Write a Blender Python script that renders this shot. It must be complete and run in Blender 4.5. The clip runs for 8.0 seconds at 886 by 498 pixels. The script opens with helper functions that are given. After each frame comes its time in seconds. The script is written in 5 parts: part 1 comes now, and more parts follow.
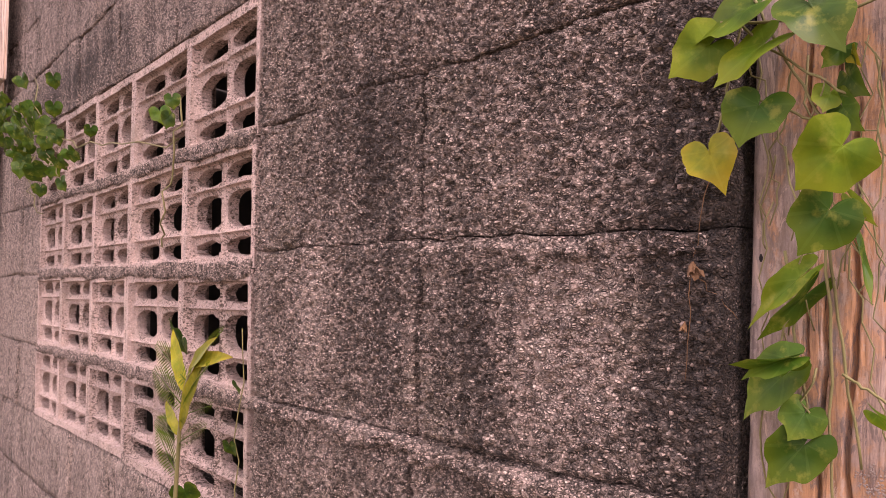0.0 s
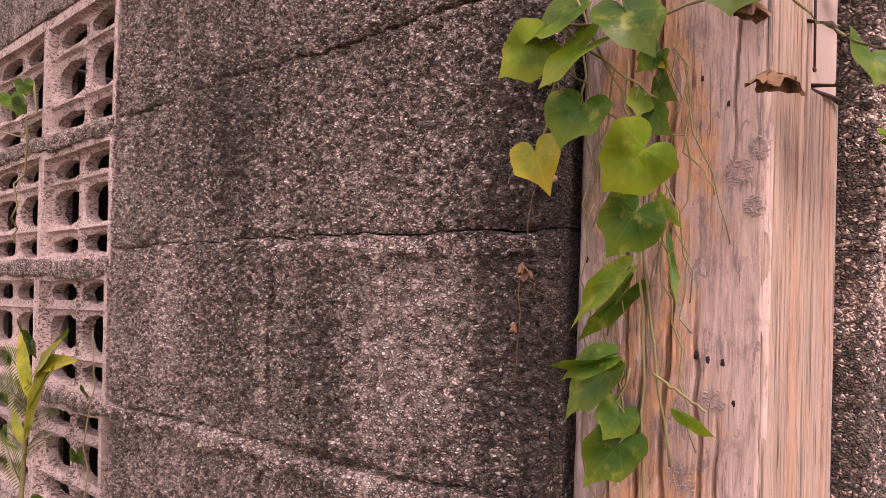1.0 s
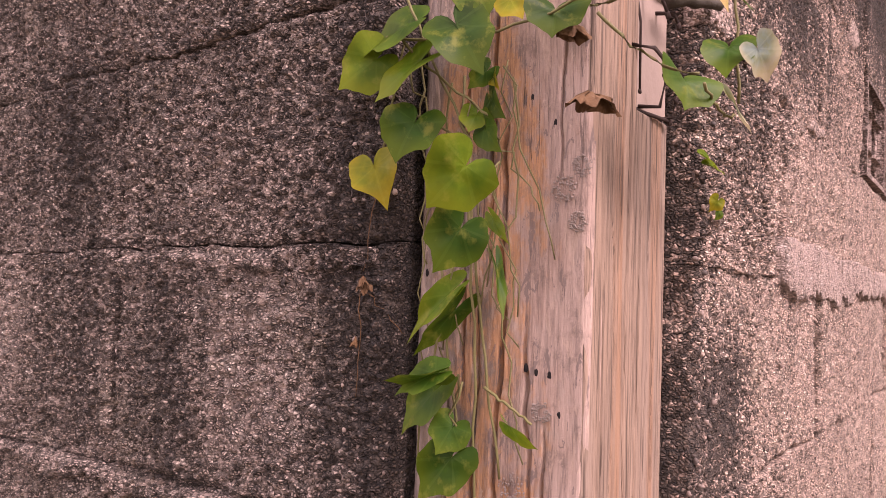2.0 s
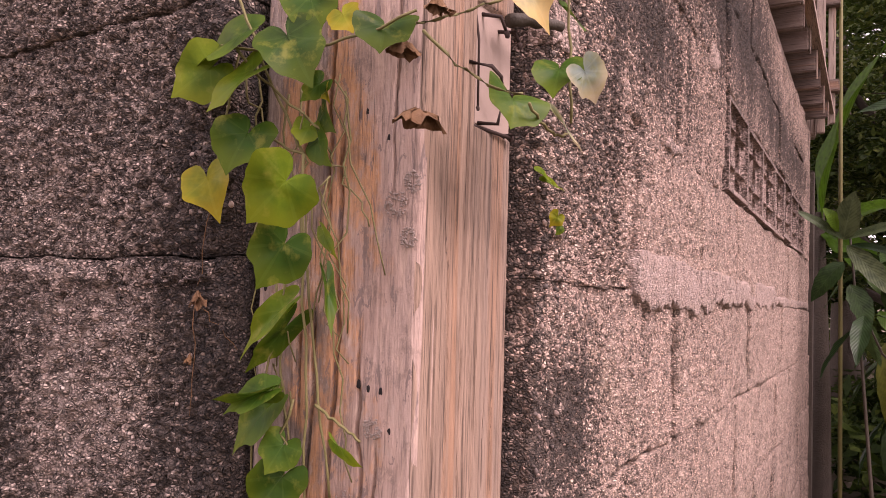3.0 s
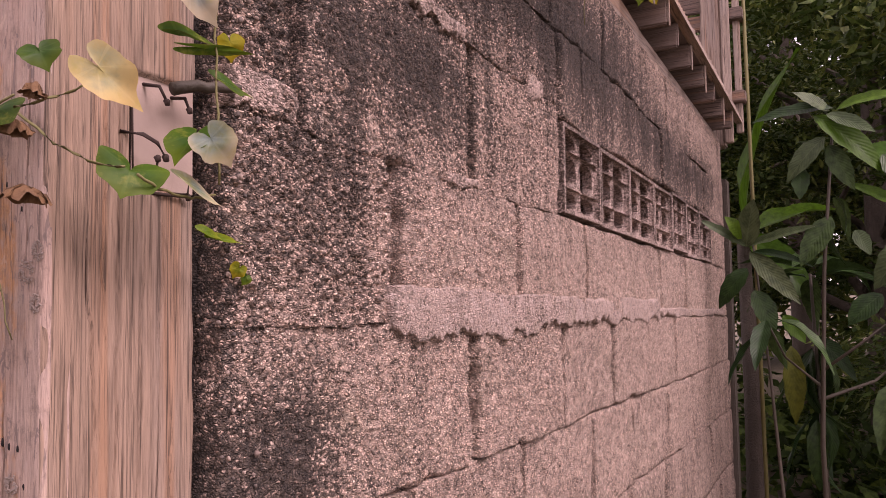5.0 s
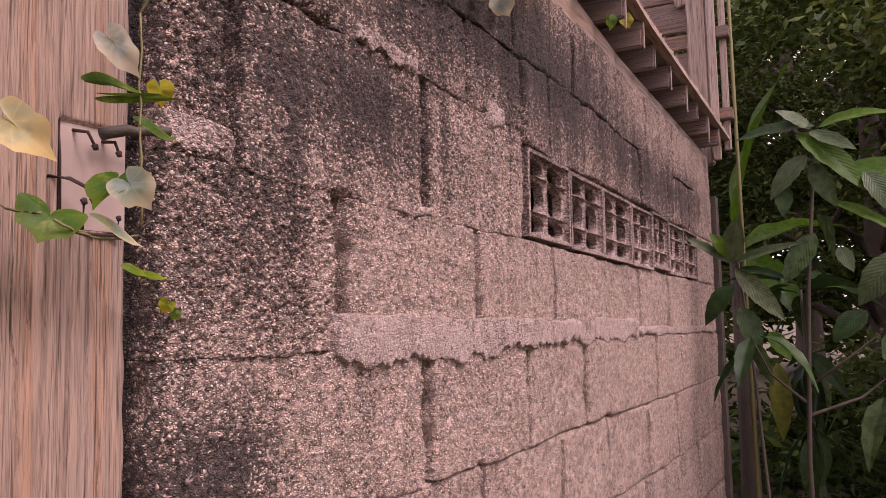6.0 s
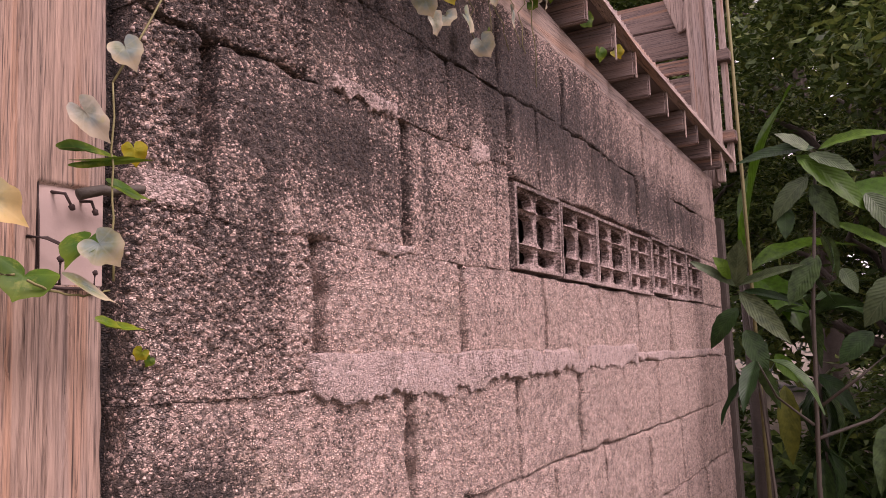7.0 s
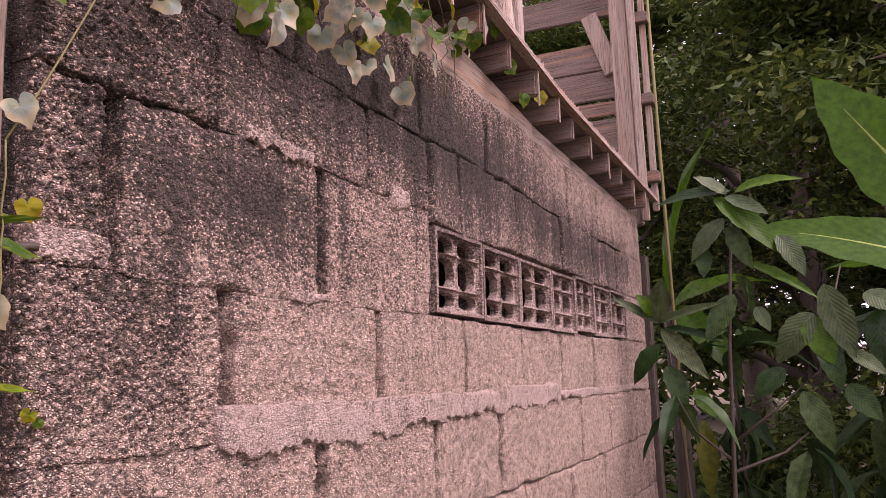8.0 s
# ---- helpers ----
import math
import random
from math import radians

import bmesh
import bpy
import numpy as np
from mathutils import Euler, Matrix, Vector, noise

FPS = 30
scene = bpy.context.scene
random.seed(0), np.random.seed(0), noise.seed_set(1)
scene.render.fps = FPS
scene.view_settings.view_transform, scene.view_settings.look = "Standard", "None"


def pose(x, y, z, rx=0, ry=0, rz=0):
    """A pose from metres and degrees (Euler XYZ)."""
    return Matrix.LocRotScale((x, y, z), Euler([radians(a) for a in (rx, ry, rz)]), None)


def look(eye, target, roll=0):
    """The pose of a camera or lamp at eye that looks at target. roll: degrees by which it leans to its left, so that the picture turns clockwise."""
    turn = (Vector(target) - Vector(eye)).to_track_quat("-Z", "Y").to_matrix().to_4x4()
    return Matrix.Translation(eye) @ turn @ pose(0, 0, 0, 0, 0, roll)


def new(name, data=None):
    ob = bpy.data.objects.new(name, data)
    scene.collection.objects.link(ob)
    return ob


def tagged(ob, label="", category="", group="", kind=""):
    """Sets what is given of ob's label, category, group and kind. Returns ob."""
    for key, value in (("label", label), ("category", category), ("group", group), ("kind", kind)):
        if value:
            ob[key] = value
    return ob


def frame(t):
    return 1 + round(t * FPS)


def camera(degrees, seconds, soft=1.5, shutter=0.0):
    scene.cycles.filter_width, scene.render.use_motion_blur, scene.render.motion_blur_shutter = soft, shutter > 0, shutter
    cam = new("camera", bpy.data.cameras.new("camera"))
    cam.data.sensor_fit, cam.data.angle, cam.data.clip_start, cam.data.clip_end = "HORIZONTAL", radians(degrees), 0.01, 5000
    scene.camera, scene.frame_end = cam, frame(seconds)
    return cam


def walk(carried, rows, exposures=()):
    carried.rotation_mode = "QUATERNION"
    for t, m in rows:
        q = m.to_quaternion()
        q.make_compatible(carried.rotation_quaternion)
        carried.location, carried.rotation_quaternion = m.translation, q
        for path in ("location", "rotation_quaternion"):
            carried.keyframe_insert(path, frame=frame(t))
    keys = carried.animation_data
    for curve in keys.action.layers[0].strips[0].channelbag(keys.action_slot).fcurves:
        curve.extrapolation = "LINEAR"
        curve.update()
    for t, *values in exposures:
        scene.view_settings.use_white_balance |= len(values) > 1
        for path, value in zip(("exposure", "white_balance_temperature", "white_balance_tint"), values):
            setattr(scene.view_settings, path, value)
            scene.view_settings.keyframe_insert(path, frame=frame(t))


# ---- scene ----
cam = camera(61.7, 8.0, 0.4)
PATH = [
    (0, (0.004, -0.018, 1.486), (1.254, 1.543, 1.521), 1.5),
    (0.5, (0.032, -0.034, 1.488), (1.377, 1.447, 1.522), 1.5),
    (1, (0.059, -0.047, 1.49), (1.489, 1.35, 1.524), 1.7),
    (1.5, (0.072, -0.064, 1.495), (1.583, 1.246, 1.546), 1.6),
    (2, (0.094, -0.08, 1.496), (1.69, 1.123, 1.558), 1.7),
    (3.5, (0.143, -0.166, 1.511), (1.899, 0.786, 1.6), 1.2),
    (4, (0.169, -0.233, 1.518), (1.932, 0.707, 1.622), 0.5),
    (4.5, (0.195, -0.3, 1.526), (1.948, 0.653, 1.659), -0.6),
    (4.7, (0.204, -0.324, 1.527), (1.959, 0.627, 1.653), -0.9),
    (5.8, (0.226, -0.422, 1.547), (1.963, 0.559, 1.686), -1.1),
    (6, (0.228, -0.437, 1.547), (1.967, 0.538, 1.709), -1.3),
    (6.5, (0.233, -0.473, 1.55), (1.966, 0.505, 1.743), -1.3),
    (7, (0.226, -0.506, 1.567), (1.934, 0.511, 1.786), -2.1),
    (7.5, (0.232, -0.525, 1.578), (1.979, 0.42, 1.812), -2.3),
    (8, (0.23, -0.549, 1.596), (2.008, 0.32, 1.882), -2.1),
]
walk(cam, [(t, look(eye, target, roll)) for t, eye, target, roll in PATH],
     [(0.0, 1.43, 6750, 40), (2.0, 1.18, 6750, 41), (3.5, 0.98, 6700, 41), (4.5, 0.80, 6650, 42), (6.0, 0.70, 6500, 42), (7.0, 0.85, 6400, 42), (8.0, 0.95, 6400, 42)])

# ---- light: late overcast daylight, a broad soft sun from the open yard side ----
SUN_EL, SUN_AZ = 50.0, 182.0
world = bpy.data.worlds.new("sky")
scene.world = world
world.use_nodes = True
wn = world.node_tree.nodes
sky = wn.new("ShaderNodeTexSky")
sky.sky_type = "NISHITA"
sky.sun_disc = False
sky.sun_elevation, sky.sun_rotation = radians(SUN_EL), radians(SUN_AZ)
sky.air_density, sky.dust_density = 1.0, 4.0
veil = wn.new("ShaderNodeMix")      # high thin cloud over the blue
veil.data_type = "RGBA"
veil.inputs[0].default_value = 0.8
veil.inputs[7].default_value = (8.6, 8.1, 7.7, 1)
world.node_tree.links.new(sky.outputs[0], veil.inputs[6])
world.node_tree.links.new(veil.outputs[2], wn["Background"].inputs[0])
wn["Background"].inputs[1].default_value = 0.13
sun = new("sun", bpy.data.lights.new("sun", "SUN"))
sun.data.energy, sun.data.angle, sun.data.color = 2.4, radians(26), (1.0, 0.93, 0.86)
sun.matrix_world = look((0, 0, 8), (-8 * math.cos(radians(SUN_EL)) * math.sin(radians(SUN_AZ)), -8 * math.cos(radians(SUN_EL)) * math.cos(radians(SUN_AZ)), 8 - 8 * math.sin(radians(SUN_EL))))


# ---- node helpers ----
class Mat:
    """A small wrapper round a node material."""

    def __init__(self, name, rough=0.8, metal=0.0):
        self.m = bpy.data.materials.new(name)
        self.m.use_nodes = True
        self.n, self.l = self.m.node_tree.nodes, self.m.node_tree.links
        self.b = self.n["Principled BSDF"]
        self.b.inputs["Roughness"].default_value, self.b.inputs["Metallic"].default_value = rough, metal
        self.pos = self.n.new("ShaderNodeNewGeometry").outputs["Position"]

    def link(self, a, b):
        if hasattr(a, "is_output"):
            self.l.new(a, b)
        else:
            b.default_value = a
        return self

    def mapped(self, scale, vec=None):
        v = self.n.new("ShaderNodeVectorMath")
        v.operation = "MULTIPLY"
        self.link(vec if vec is not None else self.pos, v.inputs[0])
        v.inputs[1].default_value = scale
        return v.outputs[0]

    def noise(self, scale, detail=4, vec=None, rough=0.6, dist=0.0):
        t = self.n.new("ShaderNodeTexNoise")
        t.inputs["Scale"].default_value, t.inputs["Detail"].default_value = scale, detail
        t.inputs["Roughness"].default_value, t.inputs["Distortion"].default_value = rough, dist
        self.link(vec if vec is not None else self.pos, t.inputs["Vector"])
        return t.outputs["Fac"]

    def voro(self, scale, vec=None, out="Distance", feature="F1"):
        t = self.n.new("ShaderNodeTexVoronoi")
        t.feature = feature
        t.inputs["Scale"].default_value = scale
        self.link(vec if vec is not None else self.pos, t.inputs["Vector"])
        return t.outputs[out]

    def ramp(self, fac, *stops):
        r = self.n.new("ShaderNodeValToRGB")
        while len(r.color_ramp.elements) < len(stops):
            r.color_ramp.elements.new(0.5)
        for e, (p, c) in zip(r.color_ramp.elements, stops):
            e.position = p
            e.color = (*c, 1) if isinstance(c, tuple) else (c, c, c, 1)
        self.link(fac, r.inputs[0])
        return r.outputs[0]

    def math(self, op, a, b=0.0, clamp=False):
        m = self.n.new("ShaderNodeMath")
        m.operation, m.use_clamp = op, clamp
        self.link(a, m.inputs[0]), self.link(b, m.inputs[1])
        return m.outputs[0]

    def mix(self, fac, a, b, mode="MIX"):
        m = self.n.new("ShaderNodeMix")
        m.data_type, m.blend_type = "RGBA", mode
        self.link(fac, m.inputs[0])
        self.link(a if hasattr(a, "is_output") else (*a, 1), m.inputs[6])
        self.link(b if hasattr(b, "is_output") else (*b, 1), m.inputs[7])
        return m.outputs[2]

    def random(self):
        return self.n.new("ShaderNodeObjectInfo").outputs["Random"]

    def island(self):
        return self.n.new("ShaderNodeNewGeometry").outputs["Random Per Island"]

    def blob(self, centre, radii):
        """1 at the centre of a soft ellipsoid, 0 outside it."""
        v = self.n.new("ShaderNodeVectorMath")
        v.operation = "SUBTRACT"
        self.link(self.pos, v.inputs[0])
        v.inputs[1].default_value = centre
        d = self.n.new("ShaderNodeVectorMath")
        d.operation = "LENGTH"
        self.link(self.mapped([1 / r for r in radii], v.outputs[0]), d.inputs[0])
        return self.math("SUBTRACT", 1.0, self.math("MULTIPLY", d.outputs["Value"], 1.0), True)

    def bump(self, height, strength, distance, below=None):
        b = self.n.new("ShaderNodeBump")
        b.inputs["Strength"].default_value, b.inputs["Distance"].default_value = strength, distance
        self.link(height, b.inputs["Height"])
        if below is not None:
            self.link(below, b.inputs["Normal"])
        self.link(b.outputs[0], self.b.inputs["Normal"])
        return b.outputs[0]

    def colour(self, c):
        self.link(c if hasattr(c, "is_output") else (*c, 1), self.b.inputs["Base Color"])
        return self


def concrete(name, light, stones, mould=1.0, offset=0.0, pebbles=0.5, void_shade=0.88, relief=1.0, grain=300):
    """Open-textured cement block: packed grains of several shades, voids between them darkened by colour, black mould
    in patches and runs.
    """
    k = Mat(name, 0.95)
    paste = k.ramp(k.noise(7, 6), (0.3, tuple(0.78 * c for c in light)), (0.7, light))
    paste = k.mix(1.0, paste, k.ramp(k.random(), (0.0, 0.82), (1.0, 1.08)), "MULTIPLY")
    # grains of two sizes, wider than high, with crisp gaps
    shift = k.n.new("ShaderNodeTexNoise")
    shift.inputs["Scale"].default_value = 260
    k.link(k.pos, shift.inputs["Vector"])
    bent = k.n.new("ShaderNodeVectorMath")
    bent.operation = "MULTIPLY_ADD"
    k.link(shift.outputs["Color"], bent.inputs[0])
    bent.inputs[1].default_value = (0.0016, 0.0016, 0.0016)
    k.link(k.pos, bent.inputs[2])
    at = k.mapped((0.85, 0.85, 1.2), bent.outputs[0])
    shade = k.voro(grain, at, "Color")
    gap = k.voro(grain, at, "Distance", "DISTANCE_TO_EDGE")
    big_gap = k.voro(grain * 0.42, at, "Distance", "DISTANCE_TO_EDGE")
    big_shade = k.voro(grain * 0.42, at, "Color")
    grit = k.ramp(shade, (0.0, stones[0]), (0.16, stones[1]), (0.60, stones[2]), (0.95, stones[3]))
    paste = k.mix(1.0, k.mix(pebbles * 0.8, paste, grit), (1.3, 1.3, 1.3), "MULTIPLY")
    # stones that stand out pale among the grains
    paste = k.mix(k.math("MULTIPLY", k.math("GREATER_THAN", big_shade, 0.74), 0.45 * pebbles), paste, stones[3])
    # shade in the voids between grains, put into the colour
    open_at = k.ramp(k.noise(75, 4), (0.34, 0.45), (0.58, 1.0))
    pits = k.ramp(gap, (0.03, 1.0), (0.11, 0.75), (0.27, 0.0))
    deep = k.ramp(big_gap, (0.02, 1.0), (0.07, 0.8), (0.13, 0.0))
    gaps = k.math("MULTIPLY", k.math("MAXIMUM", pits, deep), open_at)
    # mould: patches with their own outline, drawn down in runs, taking grain after grain
    runs = k.noise(1.0, 5, k.mapped((22, 22, 2.2)), 0.65)
    patch = k.noise(4.2, 6, rough=0.7)
    total = k.math("ADD", k.math("MULTIPLY", patch, 0.6), k.math("MULTIPLY", runs, 1.15))
    total = k.math("ADD", total, offset - 0.43)
    for c, r, s in TONE_PATCHES:
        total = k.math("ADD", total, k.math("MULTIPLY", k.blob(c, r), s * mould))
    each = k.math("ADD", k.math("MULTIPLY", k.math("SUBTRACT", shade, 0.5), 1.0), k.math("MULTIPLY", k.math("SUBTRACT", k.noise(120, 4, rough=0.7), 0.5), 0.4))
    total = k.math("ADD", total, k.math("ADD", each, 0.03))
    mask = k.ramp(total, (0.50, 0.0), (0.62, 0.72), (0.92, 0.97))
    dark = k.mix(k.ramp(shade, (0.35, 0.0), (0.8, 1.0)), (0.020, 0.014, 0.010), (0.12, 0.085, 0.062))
    green = k.math("MULTIPLY", k.ramp(k.noise(9, 5), (0.56, 0.0), (0.72, 1.0)), 0.30)
    paste = k.mix(green, paste, (0.19, 0.18, 0.08))
    k.colour(k.mix(k.math("MULTIPLY", gaps, void_shade), k.mix(mask, paste, dark), (0.010, 0.008, 0.007)))
    first = k.bump(k.ramp(big_gap, (0.0, 0.0), (0.30, 1.0)), 0.8, 0.0030 * relief)
    second = k.bump(k.ramp(gap, (0.0, 0.0), (0.32, 1.0)), 1.0, 0.0024 * relief, first)
    k.bump(k.noise(900, 2), 0.25, 0.001 * relief, second)
    return k.m


# mould, pale runs, darker zones at wall top and post: centre, radii, weight
TONE_PATCHES = [
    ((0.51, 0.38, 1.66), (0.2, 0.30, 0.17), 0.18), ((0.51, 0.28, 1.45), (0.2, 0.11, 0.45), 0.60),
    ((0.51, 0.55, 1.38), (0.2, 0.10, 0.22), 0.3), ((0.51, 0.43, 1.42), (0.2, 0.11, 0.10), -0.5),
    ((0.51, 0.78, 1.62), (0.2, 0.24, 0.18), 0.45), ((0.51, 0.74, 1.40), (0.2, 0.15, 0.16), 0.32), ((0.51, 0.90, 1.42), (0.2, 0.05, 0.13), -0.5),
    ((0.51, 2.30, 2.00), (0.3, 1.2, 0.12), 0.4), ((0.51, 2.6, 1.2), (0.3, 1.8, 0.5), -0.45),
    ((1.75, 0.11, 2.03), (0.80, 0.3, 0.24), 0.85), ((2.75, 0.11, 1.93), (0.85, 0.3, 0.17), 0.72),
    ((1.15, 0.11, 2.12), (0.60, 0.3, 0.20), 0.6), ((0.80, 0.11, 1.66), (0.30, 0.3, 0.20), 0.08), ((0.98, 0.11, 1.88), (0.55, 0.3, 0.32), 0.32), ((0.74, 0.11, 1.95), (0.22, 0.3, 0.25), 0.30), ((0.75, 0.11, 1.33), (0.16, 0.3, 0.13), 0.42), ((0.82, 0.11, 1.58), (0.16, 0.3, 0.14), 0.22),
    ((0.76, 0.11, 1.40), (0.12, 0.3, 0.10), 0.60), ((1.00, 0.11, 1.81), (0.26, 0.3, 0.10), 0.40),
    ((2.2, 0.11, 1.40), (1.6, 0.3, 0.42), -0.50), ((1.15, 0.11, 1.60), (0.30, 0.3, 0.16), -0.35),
    # narrow upright strip: shade of the gap beside the post, put into the colour
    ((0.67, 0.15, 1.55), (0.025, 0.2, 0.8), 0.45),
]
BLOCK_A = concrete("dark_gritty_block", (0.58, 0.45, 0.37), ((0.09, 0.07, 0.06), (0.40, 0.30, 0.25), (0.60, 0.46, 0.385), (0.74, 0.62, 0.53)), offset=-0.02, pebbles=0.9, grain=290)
BLOCK_B = concrete("pale_gritty_block", (0.68, 0.49, 0.39), ((0.26, 0.19, 0.16), (0.56, 0.39, 0.31), (0.70, 0.51, 0.41), (0.80, 0.64, 0.53)), offset=-0.10, pebbles=0.85, void_shade=0.80, relief=1.0, grain=300)
MORTAR = concrete("mortar", (0.48, 0.36, 0.31), ((0.14, 0.11, 0.10), (0.38, 0.30, 0.26), (0.46, 0.36, 0.32), (0.6, 0.54, 0.5)), offset=0.42, pebbles=0.35)
SMEAR = concrete("smooth_mortar", (0.45, 0.325, 0.265), ((0.2, 0.15, 0.13), (0.44, 0.34, 0.3), (0.5, 0.4, 0.36), (0.6, 0.54, 0.5)), mould=0.3, offset=-0.10, pebbles=0.35, void_shade=0.55, relief=0.45)
VENT = concrete("vent_block_concrete", (0.68, 0.51, 0.435), ((0.2, 0.16, 0.14), (0.42, 0.33, 0.29), (0.5, 0.4, 0.36), (0.66, 0.58, 0.54)), mould=0.3, offset=-0.10, pebbles=0.3, void_shade=0.45, relief=0.6)

CRUMB = concrete("crumbly_mortar", (0.60, 0.455, 0.375), ((0.12, 0.09, 0.08), (0.46, 0.345, 0.29), (0.66, 0.51, 0.435), (0.76, 0.64, 0.55)), mould=0.25, offset=0.03, pebbles=0.7, relief=1.0)
VENT_OLD = concrete("old_vent_concrete", (0.54, 0.40, 0.34), ((0.14, 0.10, 0.09), (0.36, 0.27, 0.23), (0.46, 0.35, 0.30), (0.6, 0.5, 0.45)), mould=0.7, offset=0.06, pebbles=0.4, void_shade=0.6, relief=0.6)


def timber(name, light, dark, grey, along=2, scale=1.0, wash=0.5, lines=1.0):
    """Weathered sawn timber with its grain along one axis."""
    k = Mat(name, 0.85)
    s = [60 * scale, 60 * scale, 60 * scale]
    s[along] = 2.4 * scale
    grain = k.noise(1.0, 7, k.mapped(s), 0.65, 0.6)
    s2 = [260, 260, 260]
    s2[along] = 5.0
    fine = k.noise(1.0, 4, k.mapped(s2), 0.6)
    s3 = [14, 14, 14]
    s3[along] = 1.6
    broad = k.noise(1.0, 4, k.mapped(s3), 0.55, 1.0)
    c = k.ramp(grain, (0.25, dark), (0.42, tuple(0.8 * v for v in light)), (0.56, light), (0.78, tuple(min(1, 1.25 * v) for v in light)))
    c = k.mix(k.math("MULTIPLY", k.ramp(broad, (0.40, 0.0), (0.58, 1.0)), wash), c, k.mix(fine, tuple(0.7 * v for v in grey), tuple(1.25 * v for v in grey)))
    s4 = [30, 30, 30]
    s4[along] = 0.9
    warm = k.noise(1.0, 3, k.mapped(s4), 0.5, 0.8)
    c = k.mix(k.math("MULTIPLY", k.ramp(warm, (0.56, 0.0), (0.66, 1.0)), 0.4), c, (0.42, 0.20, 0.09))
    s5 = [420, 420, 420]
    s5[along] = 9.0
    hair = k.noise(1.0, 3, k.mapped(s5), 0.6, 0.4)
    c = k.mix(k.ramp(hair, (0.30, 0.9 * lines), (0.42, 0.0)), c, tuple(0.30 * v for v in dark))
    c = k.mix(k.ramp(fine, (0.34, 0.85 * lines), (0.43, 0.0)), c, tuple(0.35 * v for v in dark))
    s6 = [330, 330, 330]
    s6[along] = 3.4
    check = k.math("ABSOLUTE", k.math("SUBTRACT", k.noise(1.0, 2, k.mapped(s6), 0.5, 0.3), 0.5))
    part_way = k.ramp(k.noise(1.0, 3, k.mapped([v * 0.12 for v in s6]), 0.6), (0.42, 0.0), (0.56, 1.0))
    slit = k.math("MULTIPLY", k.ramp(check, (0.008, 1.0), (0.024, 0.0)), part_way)
    c = k.mix(k.math("MULTIPLY", slit, 0.8 * lines), c, tuple(0.16 * v for v in dark))
    c = k.mix(1.0, c, k.ramp(k.random(), (0.0, 0.75), (1.0, 1.1)), "MULTIPLY")
    k.colour(c)
    first = k.bump(grain, 0.5, 0.006)
    first = k.bump(slit, -0.7, 0.003, first)
    second = k.bump(hair, 0.6, 0.003, first)
    k.bump(fine, 0.7, 0.004, second)
    return k.m


def old_face():
    """The post's weathered side: grey, orange-brown and mauve bands with flaking fibres."""
    k = Mat("post_side_timber", 0.9)
    sep = k.n.new("ShaderNodeSeparateXYZ")
    k.link(k.pos, sep.inputs[0])
    sway = k.noise(1.0, 6, k.mapped((26, 26, 12)), 0.7)
    across = k.math("ADD", k.math("MULTIPLY", k.math("SUBTRACT", sep.outputs[1], 0.13), 7.0), k.math("MULTIPLY", k.math("SUBTRACT", sway, 0.5), 1.7))
    c = k.ramp(across, (0.0, (0.40, 0.29, 0.24)), (0.28, (0.37, 0.255, 0.205)), (0.45, (0.46, 0.245, 0.125)), (0.60, (0.39, 0.21, 0.11)), (0.74, (0.20, 0.145, 0.11)), (1.0, (0.28, 0.22, 0.195)))
    fibre = k.noise(1.0, 5, k.mapped((420, 420, 36)), 0.65, 0.5)
    c = k.mix(1.0, c, k.ramp(fibre, (0.30, 0.60), (0.5, 1.0), (0.7, 1.22)), "MULTIPLY")
    blotch = k.noise(1.0, 6, k.mapped((62, 62, 44)), 0.75)
    c = k.mix(k.ramp(blotch, (0.54, 0.0), (0.66, 0.65)), c, (0.17, 0.125, 0.105))
    c = k.mix(k.ramp(blotch, (0.34, 0.6), (0.46, 0.0)), c, (0.40, 0.31, 0.26))
    long = k.noise(1.0, 4, k.mapped((120, 120, 2.4)), 0.6, 0.8)
    c = k.mix(k.ramp(long, (0.24, 0.9), (0.29, 0.0)), c, (0.03, 0.02, 0.017))
    check = k.math("ABSOLUTE", k.math("SUBTRACT", k.noise(1.0, 3, k.mapped((150, 150, 5)), 0.6, 0.4), 0.5))
    some = k.ramp(k.noise(1.0, 3, k.mapped((30, 30, 4)), 0.6), (0.50, 0.0), (0.60, 1.0))
    slit = k.math("MULTIPLY", k.ramp(check, (0.005, 1.0), (0.016, 0.0)), some)
    c = k.mix(k.math("MULTIPLY", slit, 0.85), c, (0.035, 0.022, 0.016))
    flake = k.noise(1.0, 5, k.mapped((110, 110, 30)), 0.7, 0.8)
    c = k.mix(k.ramp(flake, (0.575, 0.0), (0.60, 0.7)), c, (0.15, 0.115, 0.105))
    c = k.mix(k.ramp(flake, (0.39, 0.5), (0.42, 0.0)), c, (0.50, 0.36, 0.28))
    k.colour(c)
    first = k.bump(long, 0.4, 0.004)
    second = k.bump(blotch, 0.4, 0.003, first)
    k.bump(fibre, 0.6, 0.003, second)
    return k.m


POST_L = old_face()
POST_R = timber("post_front_timber", (0.38, 0.26, 0.185), (0.23, 0.145, 0.10), (0.33, 0.255, 0.21), scale=3.6, wash=0.45, lines=0.95)
# joist colour carries the shade under the roof sheet; planks share it
WOOD_Y = timber("shaded_joist_timber", (0.20, 0.14, 0.11), (0.10, 0.065, 0.05), (0.19, 0.15, 0.13), along=1)
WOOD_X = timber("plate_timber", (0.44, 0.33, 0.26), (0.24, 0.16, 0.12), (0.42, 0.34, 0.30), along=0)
WOOD_Z = timber("upright_timber", (0.46, 0.35, 0.28), (0.26, 0.18, 0.13), (0.42, 0.35, 0.31), along=2)


